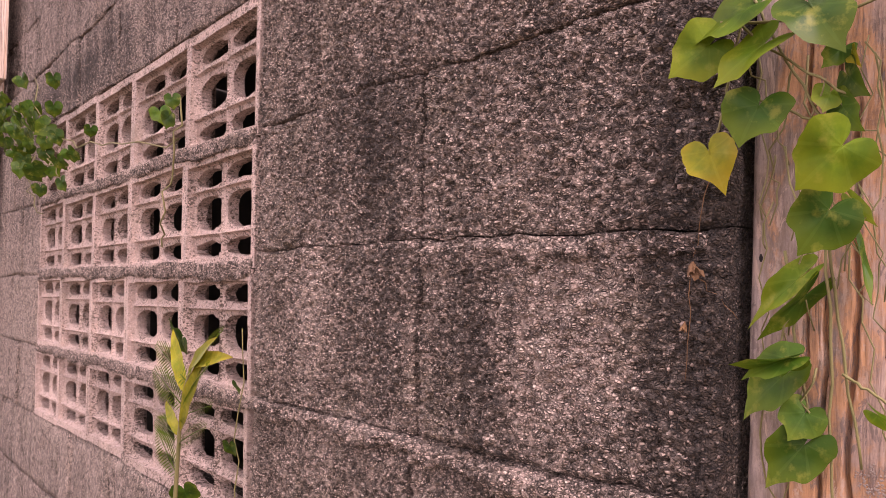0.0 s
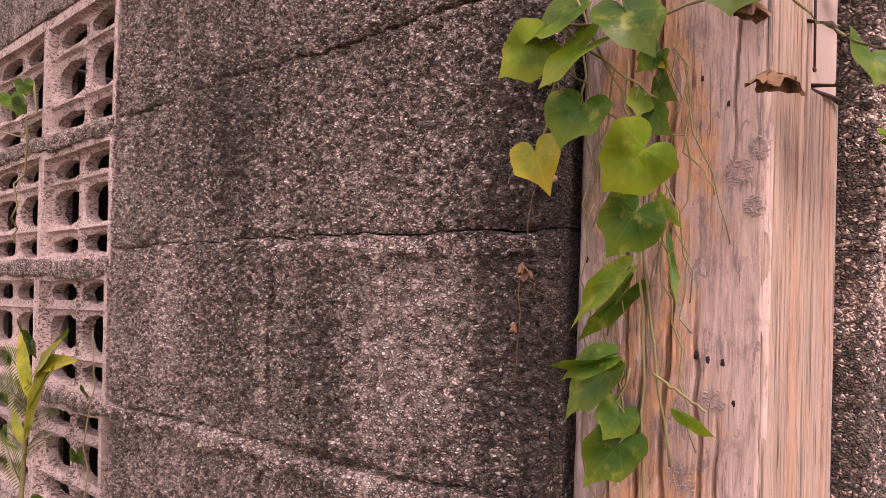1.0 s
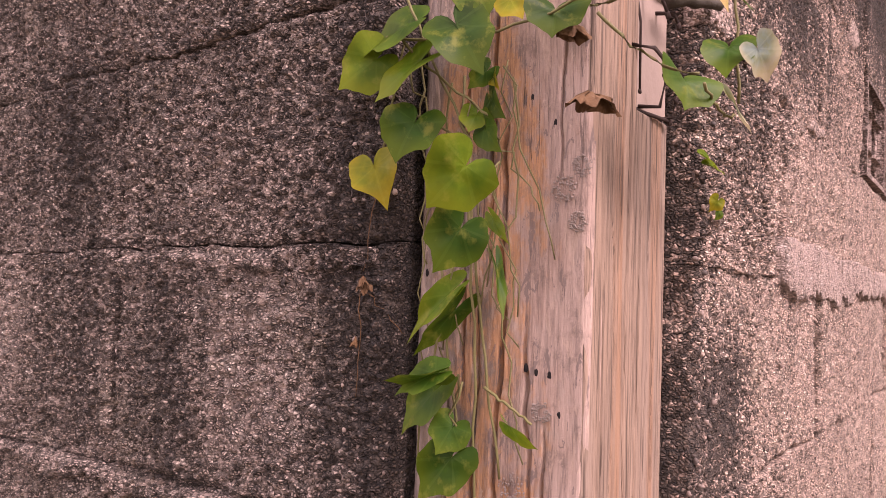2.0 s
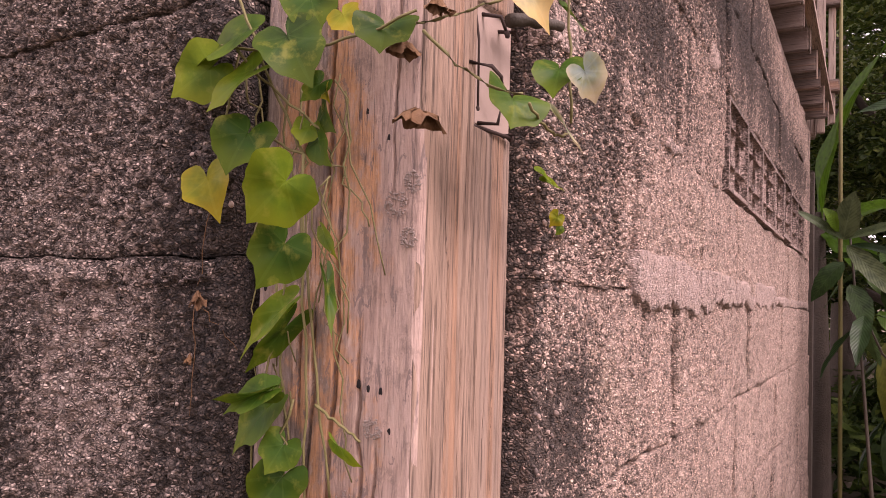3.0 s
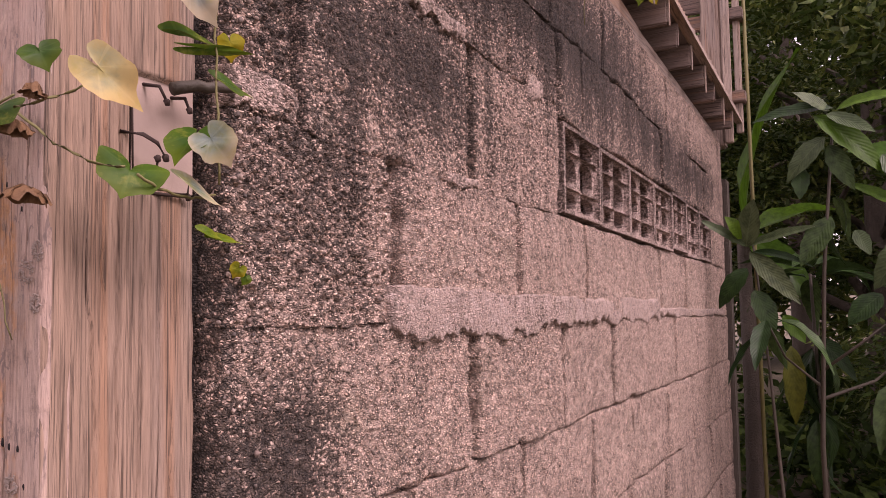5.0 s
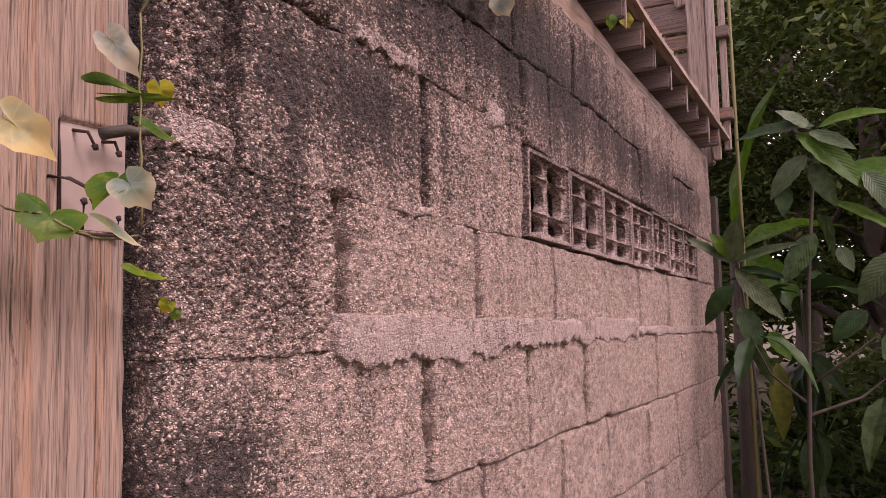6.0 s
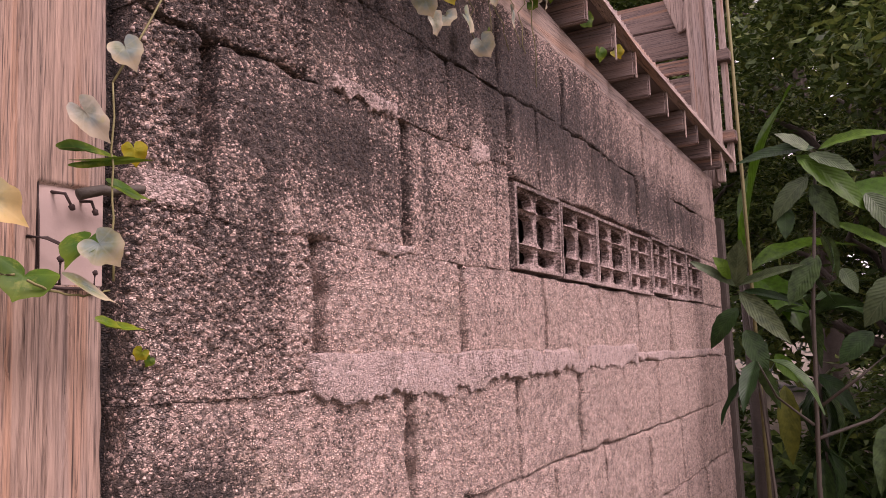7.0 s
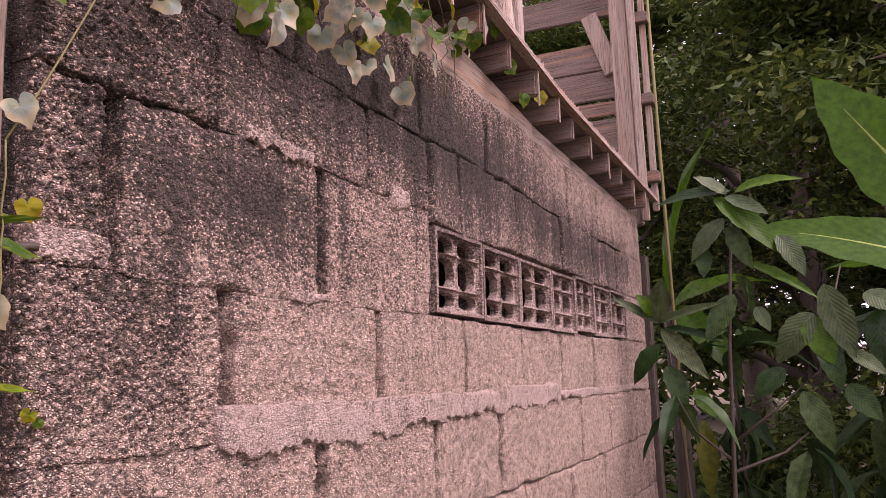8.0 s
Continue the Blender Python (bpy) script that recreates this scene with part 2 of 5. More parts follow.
def plain(name, c1, c2, scale=20, rough=0.7, metal=0.0, depth=0.002):
    k = Mat(name, rough, metal)
    k.colour(k.mix(k.noise(scale, 5), c1, c2))
    k.bump(k.noise(scale * 6, 4), 0.5, depth)
    return k.m


def foliage(name, dark, mid, bright, veins=0.0, rough=0.5, passing=0.3, island=False, ribs=0.0, palmate=0.0):
    """Leaf: colour varies from leaf to leaf, lighter veins by the leaf's own UV, light passes through."""
    k = Mat(name, rough)
    k.b.inputs["Specular IOR Level"].default_value = 0.18
    c = k.ramp(k.island() if island else k.random(), (0.0, dark), (0.55, mid), (1.0, bright))
    c = k.mix(k.ramp(k.noise(38, 5), (0.40, 0.0), (0.68, 0.75)), c, tuple(0.5 * v for v in dark))
    if palmate:
        uv = k.n.new("ShaderNodeUVMap").outputs[0]
        sep = k.n.new("ShaderNodeSeparateXYZ")
        k.link(uv, sep.inputs[0])
        px, pz = k.math("SUBTRACT", sep.outputs[0], 0.5), k.math("SUBTRACT", sep.outputs[1], 0.44)
        ang = k.math("ARCTAN2", px, k.math("MULTIPLY", pz, -1.0))
        ray = k.math("COSINE", k.math("MULTIPLY", ang, 7.0))
        far_out = k.math("SQRT", k.math("ADD", k.math("MULTIPLY", px, px), k.math("MULTIPLY", pz, pz)))
        thin = k.math("SUBTRACT", 0.93, k.math("MULTIPLY", k.math("SUBTRACT", 0.5, far_out), 0.25))
        rim = k.ramp(k.math("ADD", far_out, k.math("MULTIPLY", k.math("SUBTRACT", k.noise(30, 4), 0.5), 0.5)), (0.30, 0.0), (0.62, 0.6))
        mottle = k.ramp(k.noise(55, 5, rough=0.65), (0.42, 0.0), (0.62, 0.8))
        c = k.mix(mottle, c, (0.55 * mid[0], 0.72 * mid[1], mid[2]))
        c = k.mix(rim, c, (1.25 * bright[0] + 0.01, 1.05 * bright[1], 0.8 * bright[2]))
        v = k.math("MULTIPLY", k.math("GREATER_THAN", ray, thin), palmate)
        c = k.mix(v, c, tuple(min(1, 1.4 * a + 0.03) for a in bright))
        c = k.mix(k.math("MULTIPLY", k.ramp(k.noise(70, 4), (0.55, 0.0), (0.7, 1.0)), 0.35), c, (0.32, 0.30, 0.05))
        k.bump(k.math("ADD", k.math("MULTIPLY", ray, 0.15), k.noise(70, 4)), 0.2, 0.002)
    if veins:
        uv = k.n.new("ShaderNodeUVMap").outputs[0]
        sep = k.n.new("ShaderNodeSeparateXYZ")
        k.link(uv, sep.inputs[0])
        side = k.math("ABSOLUTE", k.math("SUBTRACT", sep.outputs[0], 0.5))
        mid_rib = k.ramp(side, (0.0, 1.0), (0.03, 0.0))
        wave = k.math("SINE", k.math("MULTIPLY", k.math("SUBTRACT", sep.outputs[1], k.math("MULTIPLY", side, 0.7)), 75.0 if ribs else 30.0))
        lateral = k.ramp(wave, (0.86, 0.0), (1.0, 0.55))
        v = k.math("MULTIPLY", k.math("MAXIMUM", mid_rib, lateral), veins)
        c = k.mix(v, c, tuple(min(1, 1.5 * a + 0.05) for a in bright))
        k.bump(k.math("ADD", k.math("MULTIPLY", wave, 0.5), k.noise(60, 3)), 0.1 + ribs, 0.004)
    k.colour(c)
    tr = k.n.new("ShaderNodeBsdfTranslucent")
    k.link(c, tr.inputs[0])
    mx = k.n.new("ShaderNodeMixShader")
    mx.inputs[0].default_value = passing
    k.link(k.b.outputs[0], mx.inputs[1]), k.link(tr.outputs[0], mx.inputs[2])
    k.link(mx.outputs[0], k.n["Material Output"].inputs[0])
    return k.m


LEAF_GREEN = foliage("vine_leaf_green", (0.030, 0.078, 0.004), (0.045, 0.10, 0.005), (0.07, 0.13, 0.006), 0, palmate=0.10)
LEAF_LIME = foliage("vine_leaf_lime", (0.085, 0.155, 0.005), (0.11, 0.18, 0.006), (0.14, 0.20, 0.008), 0, palmate=0.10)
LEAF_YELLOW = foliage("vine_leaf_yellowing", (0.19, 0.20, 0.007), (0.23, 0.225, 0.008), (0.27, 0.235, 0.010), 0, palmate=0.10)
LEAF_CREAM = foliage("vine_leaf_cream", (0.42, 0.37, 0.15), (0.46, 0.39, 0.18), (0.50, 0.41, 0.20), 0, palmate=0.10)
LEAF_DARK = foliage("vine_leaf_dark", (0.018, 0.048, 0.004), (0.032, 0.072, 0.005), (0.05, 0.10, 0.006), 0, palmate=0.10)
LEAF_PALE = foliage("vine_leaf_pale", (0.20, 0.24, 0.13), (0.32, 0.33, 0.23), (0.45, 0.42, 0.34), 0, palmate=0.06)
# the next three copies hold shade, gloss and backlight in the leaf colour
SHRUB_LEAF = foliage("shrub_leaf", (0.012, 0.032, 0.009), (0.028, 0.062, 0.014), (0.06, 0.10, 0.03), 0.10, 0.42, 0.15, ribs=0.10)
SHRUB_PALE = foliage("shrub_leaf_sheen", (0.05, 0.08, 0.032), (0.07, 0.10, 0.042), (0.095, 0.125, 0.055), 0.22, 0.45, 0.1, ribs=0.16)
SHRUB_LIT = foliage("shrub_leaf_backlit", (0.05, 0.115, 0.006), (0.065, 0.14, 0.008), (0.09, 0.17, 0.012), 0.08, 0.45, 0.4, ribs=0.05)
SHRUB_OLD = foliage("shrub_leaf_olive", (0.06, 0.075, 0.008), (0.075, 0.09, 0.01), (0.09, 0.10, 0.012), 0.06, 0.6, 0.3, ribs=0.05)
BANANA = foliage("banana_leaf", (0.042, 0.105, 0.005), (0.056, 0.135, 0.006), (0.08, 0.17, 0.009), 0.07, 0.35, 0.35, ribs=0.02)
TREE_LEAF = foliage("tree_leaf", (0.03, 0.055, 0.012), (0.07, 0.11, 0.022), (0.17, 0.20, 0.045), 0, 0.5, 0.25, island=True)
GRASS = foliage("grass_blade", (0.021, 0.042, 0.007), (0.049, 0.084, 0.014), (0.091, 0.126, 0.021), 0, 0.6, 0.3, island=True)
STEM = plain("vine_stem", (0.10, 0.10, 0.028), (0.17, 0.14, 0.05), 60)
BROWN_STEM = plain("brown_stem", (0.028, 0.022, 0.014), (0.06, 0.045, 0.028), 60)
DRY = plain("dry_leaf", (0.05, 0.024, 0.012), (0.23, 0.12, 0.05), 90, 0.9)
RUST = plain("rusty_iron", (0.025, 0.018, 0.016), (0.07, 0.04, 0.03), 300, 0.8, 0.4, 0.001)
HOLE = plain("nail_hole_shade", (0.004, 0.003, 0.003), (0.012, 0.008, 0.007), 300, 1.0)
BARK = plain("bark", (0.05, 0.04, 0.03), (0.11, 0.085, 0.065), 18, 0.95, 0, 0.02)
SOIL = plain("soil", (0.06, 0.05, 0.03), (0.13, 0.10, 0.06), 3, 1.0, 0, 0.03)
LICHEN = plain("lichen", (0.20, 0.155, 0.13), (0.36, 0.29, 0.25), 200, 1.0)
# dark colour that holds the shade inside the closed room
INSIDE = plain("inside_dark", (0.05, 0.045, 0.04), (0.09, 0.08, 0.07), 5, 0.95)
k = Mat("pebble", 0.8)
k.colour(k.ramp(k.island(), (0.0, (0.06, 0.05, 0.045)), (0.6, (0.20, 0.145, 0.12)), (1.0, (0.38, 0.29, 0.24))))
k.bump(k.noise(300, 4), 0.5, 0.002)
STONE = k.m
TIN = plain("roof_sheet", (0.12, 0.09, 0.08), (0.22, 0.17, 0.15), 12, 0.6, 0.3)


# ---- mesh helpers ----
def mesh_object(name, me, material, parent=None, label=""):
    ob = new(name, me)
    if material is not None and not me.materials:
        me.materials.append(material)
    if parent is not None:
        ob.parent = parent
    if label:
        ob["label"] = label
    return ob


def part(name, bm, material, parent, label="", smooth=True):
    me = bpy.data.meshes.new(name)
    bm.normal_update()
    bm.to_mesh(me)
    bm.free()
    if smooth:
        me.shade_smooth()
    return mesh_object(name, me, material, parent, label)


def empty(name, label, category, group="", kind="", at=(0, 0, 0)):
    ob = new(name)
    ob.location = at
    ob.empty_display_size = 0.05
    return tagged(ob, label, category, group, kind)


def hash2(i, j, seed):
    n = (i.astype(np.int64) * 374761393 + j.astype(np.int64) * 668265263 + seed * 974634777) & 0x7FFFFFFF
    n = ((n ^ (n >> 13)) * 1274126177) & 0x7FFFFFFF
    return ((n ^ (n >> 16)) & 0xFFFFF) / 1048575.0


def vnoise(x, y, seed=0):
    i, j = np.floor(x), np.floor(y)
    f, g = x - i, y - j
    f, g = f * f * (3 - 2 * f), g * g * (3 - 2 * g)
    a, b = hash2(i, j, seed), hash2(i + 1, j, seed)
    c, d = hash2(i, j + 1, seed), hash2(i + 1, j + 1, seed)
    return (a * (1 - f) + b * f) * (1 - g) + (c * (1 - f) + d * f) * g - 0.5


def pebbles(x, y, seed=0):
    """Rounded stones of unequal size packed at about one to a cell."""
    i, j = np.floor(x), np.floor(y)
    best = np.zeros_like(x)
    for di in (-1, 0, 1):
        for dj in (-1, 0, 1):
            a, b = i + di, j + dj
            px, py = a + hash2(a, b, seed), b + hash2(a, b, seed + 7)
            r = 0.28 + 0.55 * hash2(a, b, seed + 13) ** 2
            d2 = (x - px) ** 2 + (y - py) ** 2
            best = np.maximum(best, np.sqrt(np.maximum(r * r - d2, 0)))
    return best


def grid_mesh(name, points, flip=False, smooth=True):
    """A mesh from an array (n, m, 3) of points."""
    n, m = points.shape[:2]
    me = bpy.data.meshes.new(name)
    me.vertices.add(n * m)
    me.vertices.foreach_set("co", points.reshape(-1).astype(np.float32))
    idx = np.arange(n * m).reshape(n, m)
    a, b, c, d = idx[:-1, :-1], idx[1:, :-1], idx[1:, 1:], idx[:-1, 1:]
    quads = np.stack((a, d, c, b) if flip else (a, b, c, d), -1).reshape(-1, 4)
    me.loops.add(quads.size)
    me.loops.foreach_set("vertex_index", quads.reshape(-1).astype(np.int32))
    me.polygons.add(len(quads))
    me.polygons.foreach_set("loop_start", (np.arange(len(quads)) * 4).astype(np.int32))
    me.polygons.foreach_set("use_smooth", np.full(len(quads), smooth))
    me.update(calc_edges=True)
    return me


# ---- the two walls meet at a right angle in a timber post ----
FACE_A, FACE_B = 0.513, 0.113


def wander(u, w):
    """The courses were laid by eye: joints drift a few millimetres."""
    du = 0.006 * vnoise(u * 5, w * 9, 77) + 0.005 * vnoise(u * 26, w * 26, 78)
    dw = 0.010 * vnoise(u * 4, w * 7, 79) + 0.006 * vnoise(u * 26, w * 26, 80)
    return u + du, w + dw


def on_a(u, v, w):
    u, w = wander(u, w)
    fall = (u - 0.65) * (0.004 + 0.06 * np.clip((1.9 - w) / 0.8, 0, 1.2))
    return np.stack((FACE_A - v, u, w - fall), -1)


def on_b(u, v, w):
    u, w = wander(u, w)
    return np.stack((u, FACE_B - v, w - (u - 0.95) * 0.026), -1)


def rough_face(name, place, u0, u1, w0, w1, res, out, skirt, grit, seed, wobble=0.003, edge=0.008, chip=0.004, ragged=0.0, open_sides=0.0, bed=0.3):
    """A rough front face with rounded, worn edges, and sides that run back into the wall."""
    n, m = max(3, int((u1 - u0) / res)), max(3, int((w1 - w0) / res))
    u, w = np.meshgrid(np.linspace(u0, u1, n), np.linspace(w0, w1, m), indexing="ij")
    du, dw = np.minimum(u - u0, u1 - u), np.minimum(w - w0, w1 - w)
    rag = 0.010 * vnoise(u * 45, w * 45, seed + 3)
    v = out + 2 * wobble * vnoise(u * 13, w * 13, seed) + wobble * vnoise(u * 45, w * 45, seed + 1)
    v = v + grit * (1.3 * pebbles(u / 0.0075, w / 0.0070, seed + 2) + 0.9 * pebbles(u / 0.019, w / 0.017, seed + 5) * (vnoise(u * 20, w * 20, seed + 9) > 0.0))
    v = v + grit * 0.75 * pebbles(u / 0.0044, w / 0.0040, seed + 31) + grit * 0.8 * vnoise(u * 330, w * 330, seed + 4)
    # bed joints come and go along the course, upright joints stay clear
    patchy = np.clip(bed + 1.8 * vnoise(u * 7 + 40, w * 2, seed // 100 + 21), 0.05, 1.5)
    v = v - chip * patchy * np.clip(1 - (dw + rag) / edge, 0, 2.2) ** 2
    v = v - (chip + open_sides) * np.clip(1 - (du + rag) / (edge * 0.8), 0, 2.0) ** 2
    uu = u + (np.abs(u - u0) < 1e-6) * 0.004 * vnoise(w * 40, w * 3, seed + 6) + (np.abs(u - u1) < 1e-6) * 0.004 * vnoise(w * 40, w * 5, seed + 8)
    ww = w
    if ragged:
        low = np.clip((w1 - w) / (w1 - w0), 0, 1)
        ww = w + ragged * low * (0.8 * vnoise(u * 14, u * 0, seed + 11) + 0.5 * vnoise(u * 60, u * 0, seed + 12) + 0.4 * vnoise(u * 170, u * 0, seed + 14))
    uu, vv, ww = (np.pad(a, 1, mode="edge") for a in (uu, v, ww))
    for s in (np.s_[0, :], np.s_[-1, :], np.s_[:, 0], np.s_[:, -1]):
        vv[s] = -skirt
    return grid_mesh(name, place(uu, vv, ww), flip=place is on_a)


def slab(name, place, u0, u1, w0, w1, v0, v1, material, parent, label=""):
    """A plain box in a wall's own directions."""
    bm = bmesh.new()
    vs = []
    for v in (v0, v1):
        for w in (w0, w1):
            for u in (u0, u1):
                p = place(np.float64(u), np.float64(v), np.float64(w))
                vs.append(bm.verts.new([float(q) for q in p]))
    for f in ((0, 1, 3, 2), (4, 6, 7, 5), (0, 4, 5, 1), (2, 3, 7, 6), (0, 2, 6, 4), (1, 5, 7, 3)):
        bm.faces.new([vs[i] for i in f])
    bmesh.ops.recalc_face_normals(bm, faces=bm.faces)
    return part(name, bm, material, parent, label, smooth=False)


def box(name, lo, hi, material, parent=None, label="", bevel=0.004, m=None):
    bm = bmesh.new()
    bmesh.ops.create_cube(bm, size=1)
    c = [(a + b) / 2 for a, b in zip(lo, hi)]
    for v in bm.verts:
        v.co = Vector([c[i] + v.co[i] * (hi[i] - lo[i]) for i in range(3)])
    if bevel:
        bmesh.ops.bevel(bm, geom=bm.edges[:], offset=bevel, segments=2, affect="EDGES")
    if m is not None:
        bm.transform(m)
    return part(name, bm, material, parent, label, smooth=False)


def masonry(wall, place, courses, near, material, seed, skip=(), gap=0.010):
    """Courses of blocks: (bottom, top, joints along the wall)."""
    k = seed
    for w0, w1, joints in courses:
        for u0, u1 in zip(joints, joints[1:]):
            k += 17
            res = 0.0017 if u1 < near and 1.2 < w1 < 2.1 else 0.0026 if u1 < near and w0 > 0.95 else 0.0042 if w0 > 0.95 and place is on_b else 0.008 if w0 > 0.95 else 0.016
            coarse = 0.0040 if u1 < 1.0 or place is on_a else 0.0024
            rnd = random.Random(k)
            bedgap = 0.0008 if place is on_a else 0.0016 if w1 < 1.6 and u0 > 0.9 else 0.0004
            me = rough_face("block", place, u0 + gap * rnd.uniform(0.6, 1.1), u1 - gap * rnd.uniform(0.4, 1.0), w0 + bedgap, w1 - bedgap, res, 0.002 + rnd.uniform(-0.003, 0.004), 0.05, coarse, k, chip=0.008, open_sides=-0.004, bed=0.40 if place is on_a else 0.35 if w1 < 1.6 else 0.3)
            mesh_object("block", me, material, wall)


wall_a = empty("wall_left", "old concrete block wall blackened with mould, with a bank of vent blocks", "wall", kind="structure")
wall_b = empty("wall_right", "pinkish rough concrete block wall with a row of vent blocks", "wall", kind="structure")
END_A, END_B = 0.275, 0.668          # where the blocks stop beside the post
FAR_A, FAR_B = 3.75, 3.60
VENT_A = [1.095, 1.418, 1.780, 2.103, 2.456, 2.803]
ROWS_A = [1.080, 1.275, 1.482, 1.694, 1.915]
VENT_B = [1.530, 1.767, 2.007, 2.265, 2.500, 2.720, 2.953, 3.200]
ROW_B = (1.695, 1.872)
TOP_A, TOP_B = 2.62, 2.235

LOW = [0.0, 0.22, 0.44, 0.66, 0.88]
A_COURSES = [(z0, z1, [END_A + (0.2 if i % 2 else 0.0) * 0, 0.66, 1.08, 1.48, 1.88, 2.28, 2.68, 3.08, 3.45, FAR_A]) for i, (z0, z1) in enumerate(zip(LOW, LOW[1:] + [1.08]))]
A_COURSES += [
    (1.080, 1.290, [END_A, 0.662, 1.088]), (1.290, 1.507, [END_A, 0.652, 1.088]), (1.507, 1.703, [END_A, 0.652, 1.088]),
    (1.703, 1.915, [END_A, 0.638, 1.088]), (1.915, 2.12, [END_A, 0.70, 1.10, 1.50, 1.92, 2.32, 2.72, 3.12, 3.48, FAR_A]),
    (2.33, TOP_A, [END_A, 0.70, 1.10, 1.50, 1.92, 2.32, 2.72, 3.12, 3.48, FAR_A]), (2.12, 2.33, [END_A, 0.50, 0.90, 1.30, 1.70, 2.12, 2.52, 2.92, 3.35, FAR_A]),
    (1.080, 1.275, [2.806, 3.12, 3.50, FAR_A]), (1.275, 1.482, [2.806, 3.30, FAR_A]), (1.482, 1.694, [2.806, 3.12, 3.50, FAR_A]), (1.694, 1.915, [2.806, 3.30, FAR_A])]
B_COURSES = [(z0, z1, [END_B, 1.0, 1.38, 1.76, 2.14, 2.52, 2.90, 3.25, FAR_B] if i % 2 else [END_B, 0.82, 1.19, 1.57, 1.95, 2.33, 2.71, 3.08, FAR_B]) for i, (z0, z1) in enumerate(zip(LOW, LOW[1:] + [1.10]))]
B_COURSES += [
    (1.100, 1.305, [END_B, 0.98, 1.33, 1.68, 2.00, 2.38, 2.75, 3.10, FAR_B]),
    (1.305, 1.495, [END_B, 1.143]), (1.305, 1.495, [1.152, 1.512]), (1.305, 1.495, [1.520, 1.846, 2.172, 2.50, 2.85, 3.20, FAR_B]),
    (1.495, 1.690, [END_B, 0.944]), (1.495, 1.690, [0.958, 1.310]), (1.495, 1.690, [1.318, 1.667, 2.010, 2.35, 2.70, 3.05, 3.30, FAR_B]),
    (1.690, 1.893, [END_B, 0.770]), (1.690, 1.893, [0.780, 1.153]), (1.690, 1.893, [1.161, 1.525]), (1.690, 1.875, [3.203, FAR_B]),
    (1.893, 2.045, [END_B, 0.93, 1.30, 1.528]), (1.876, 2.045, [1.528, 1.67, 2.02, 2.40, 2.75, 3.10, FAR_B]),
    (2.045, TOP_B, [END_B, 1.10, 1.50, 1.83, 2.13, 2.50, 2.85, 3.20, FAR_B])]


def mortar_bed(wall, place, pieces, seed):
    """The bed of mortar behind and between the blocks, and the rest of the wall's thickness."""
    for i, (u0, u1, w0, w1, res) in enumerate(pieces):
        me = rough_face("mortar", place, u0, u1, w0, w1, res, -0.036, 0.05, 0.003, seed + i, 0.007, 0.001, 0.0)
        mesh_object("mortar", me, MORTAR, wall)
        slab("core", place, u0, u1, w0, w1, -0.15, -0.052, MORTAR, wall)


mortar_bed(wall_a, on_a, [(END_A, 1.09, 1.08, 1.915, 0.007), (END_A, FAR_A, 0.0, 1.078, 0.02), (END_A, FAR_A, 1.917, TOP_A, 0.012), (2.806, FAR_A, 1.08, 1.915, 0.012)], 40)
mortar_bed(wall_b, on_b, [(END_B, 1.6, 1.0, 1.693, 0.007), (1.6, FAR_B, 1.0, 1.693, 0.012), (END_B, 1.527, 1.695, 1.873, 0.007), (3.203, FAR_B, 1.695, 1.873, 0.012), (END_B, FAR_B, 1.875, TOP_B, 0.010), (END_B, FAR_B, 0.0, 0.998, 0.02)], 70)


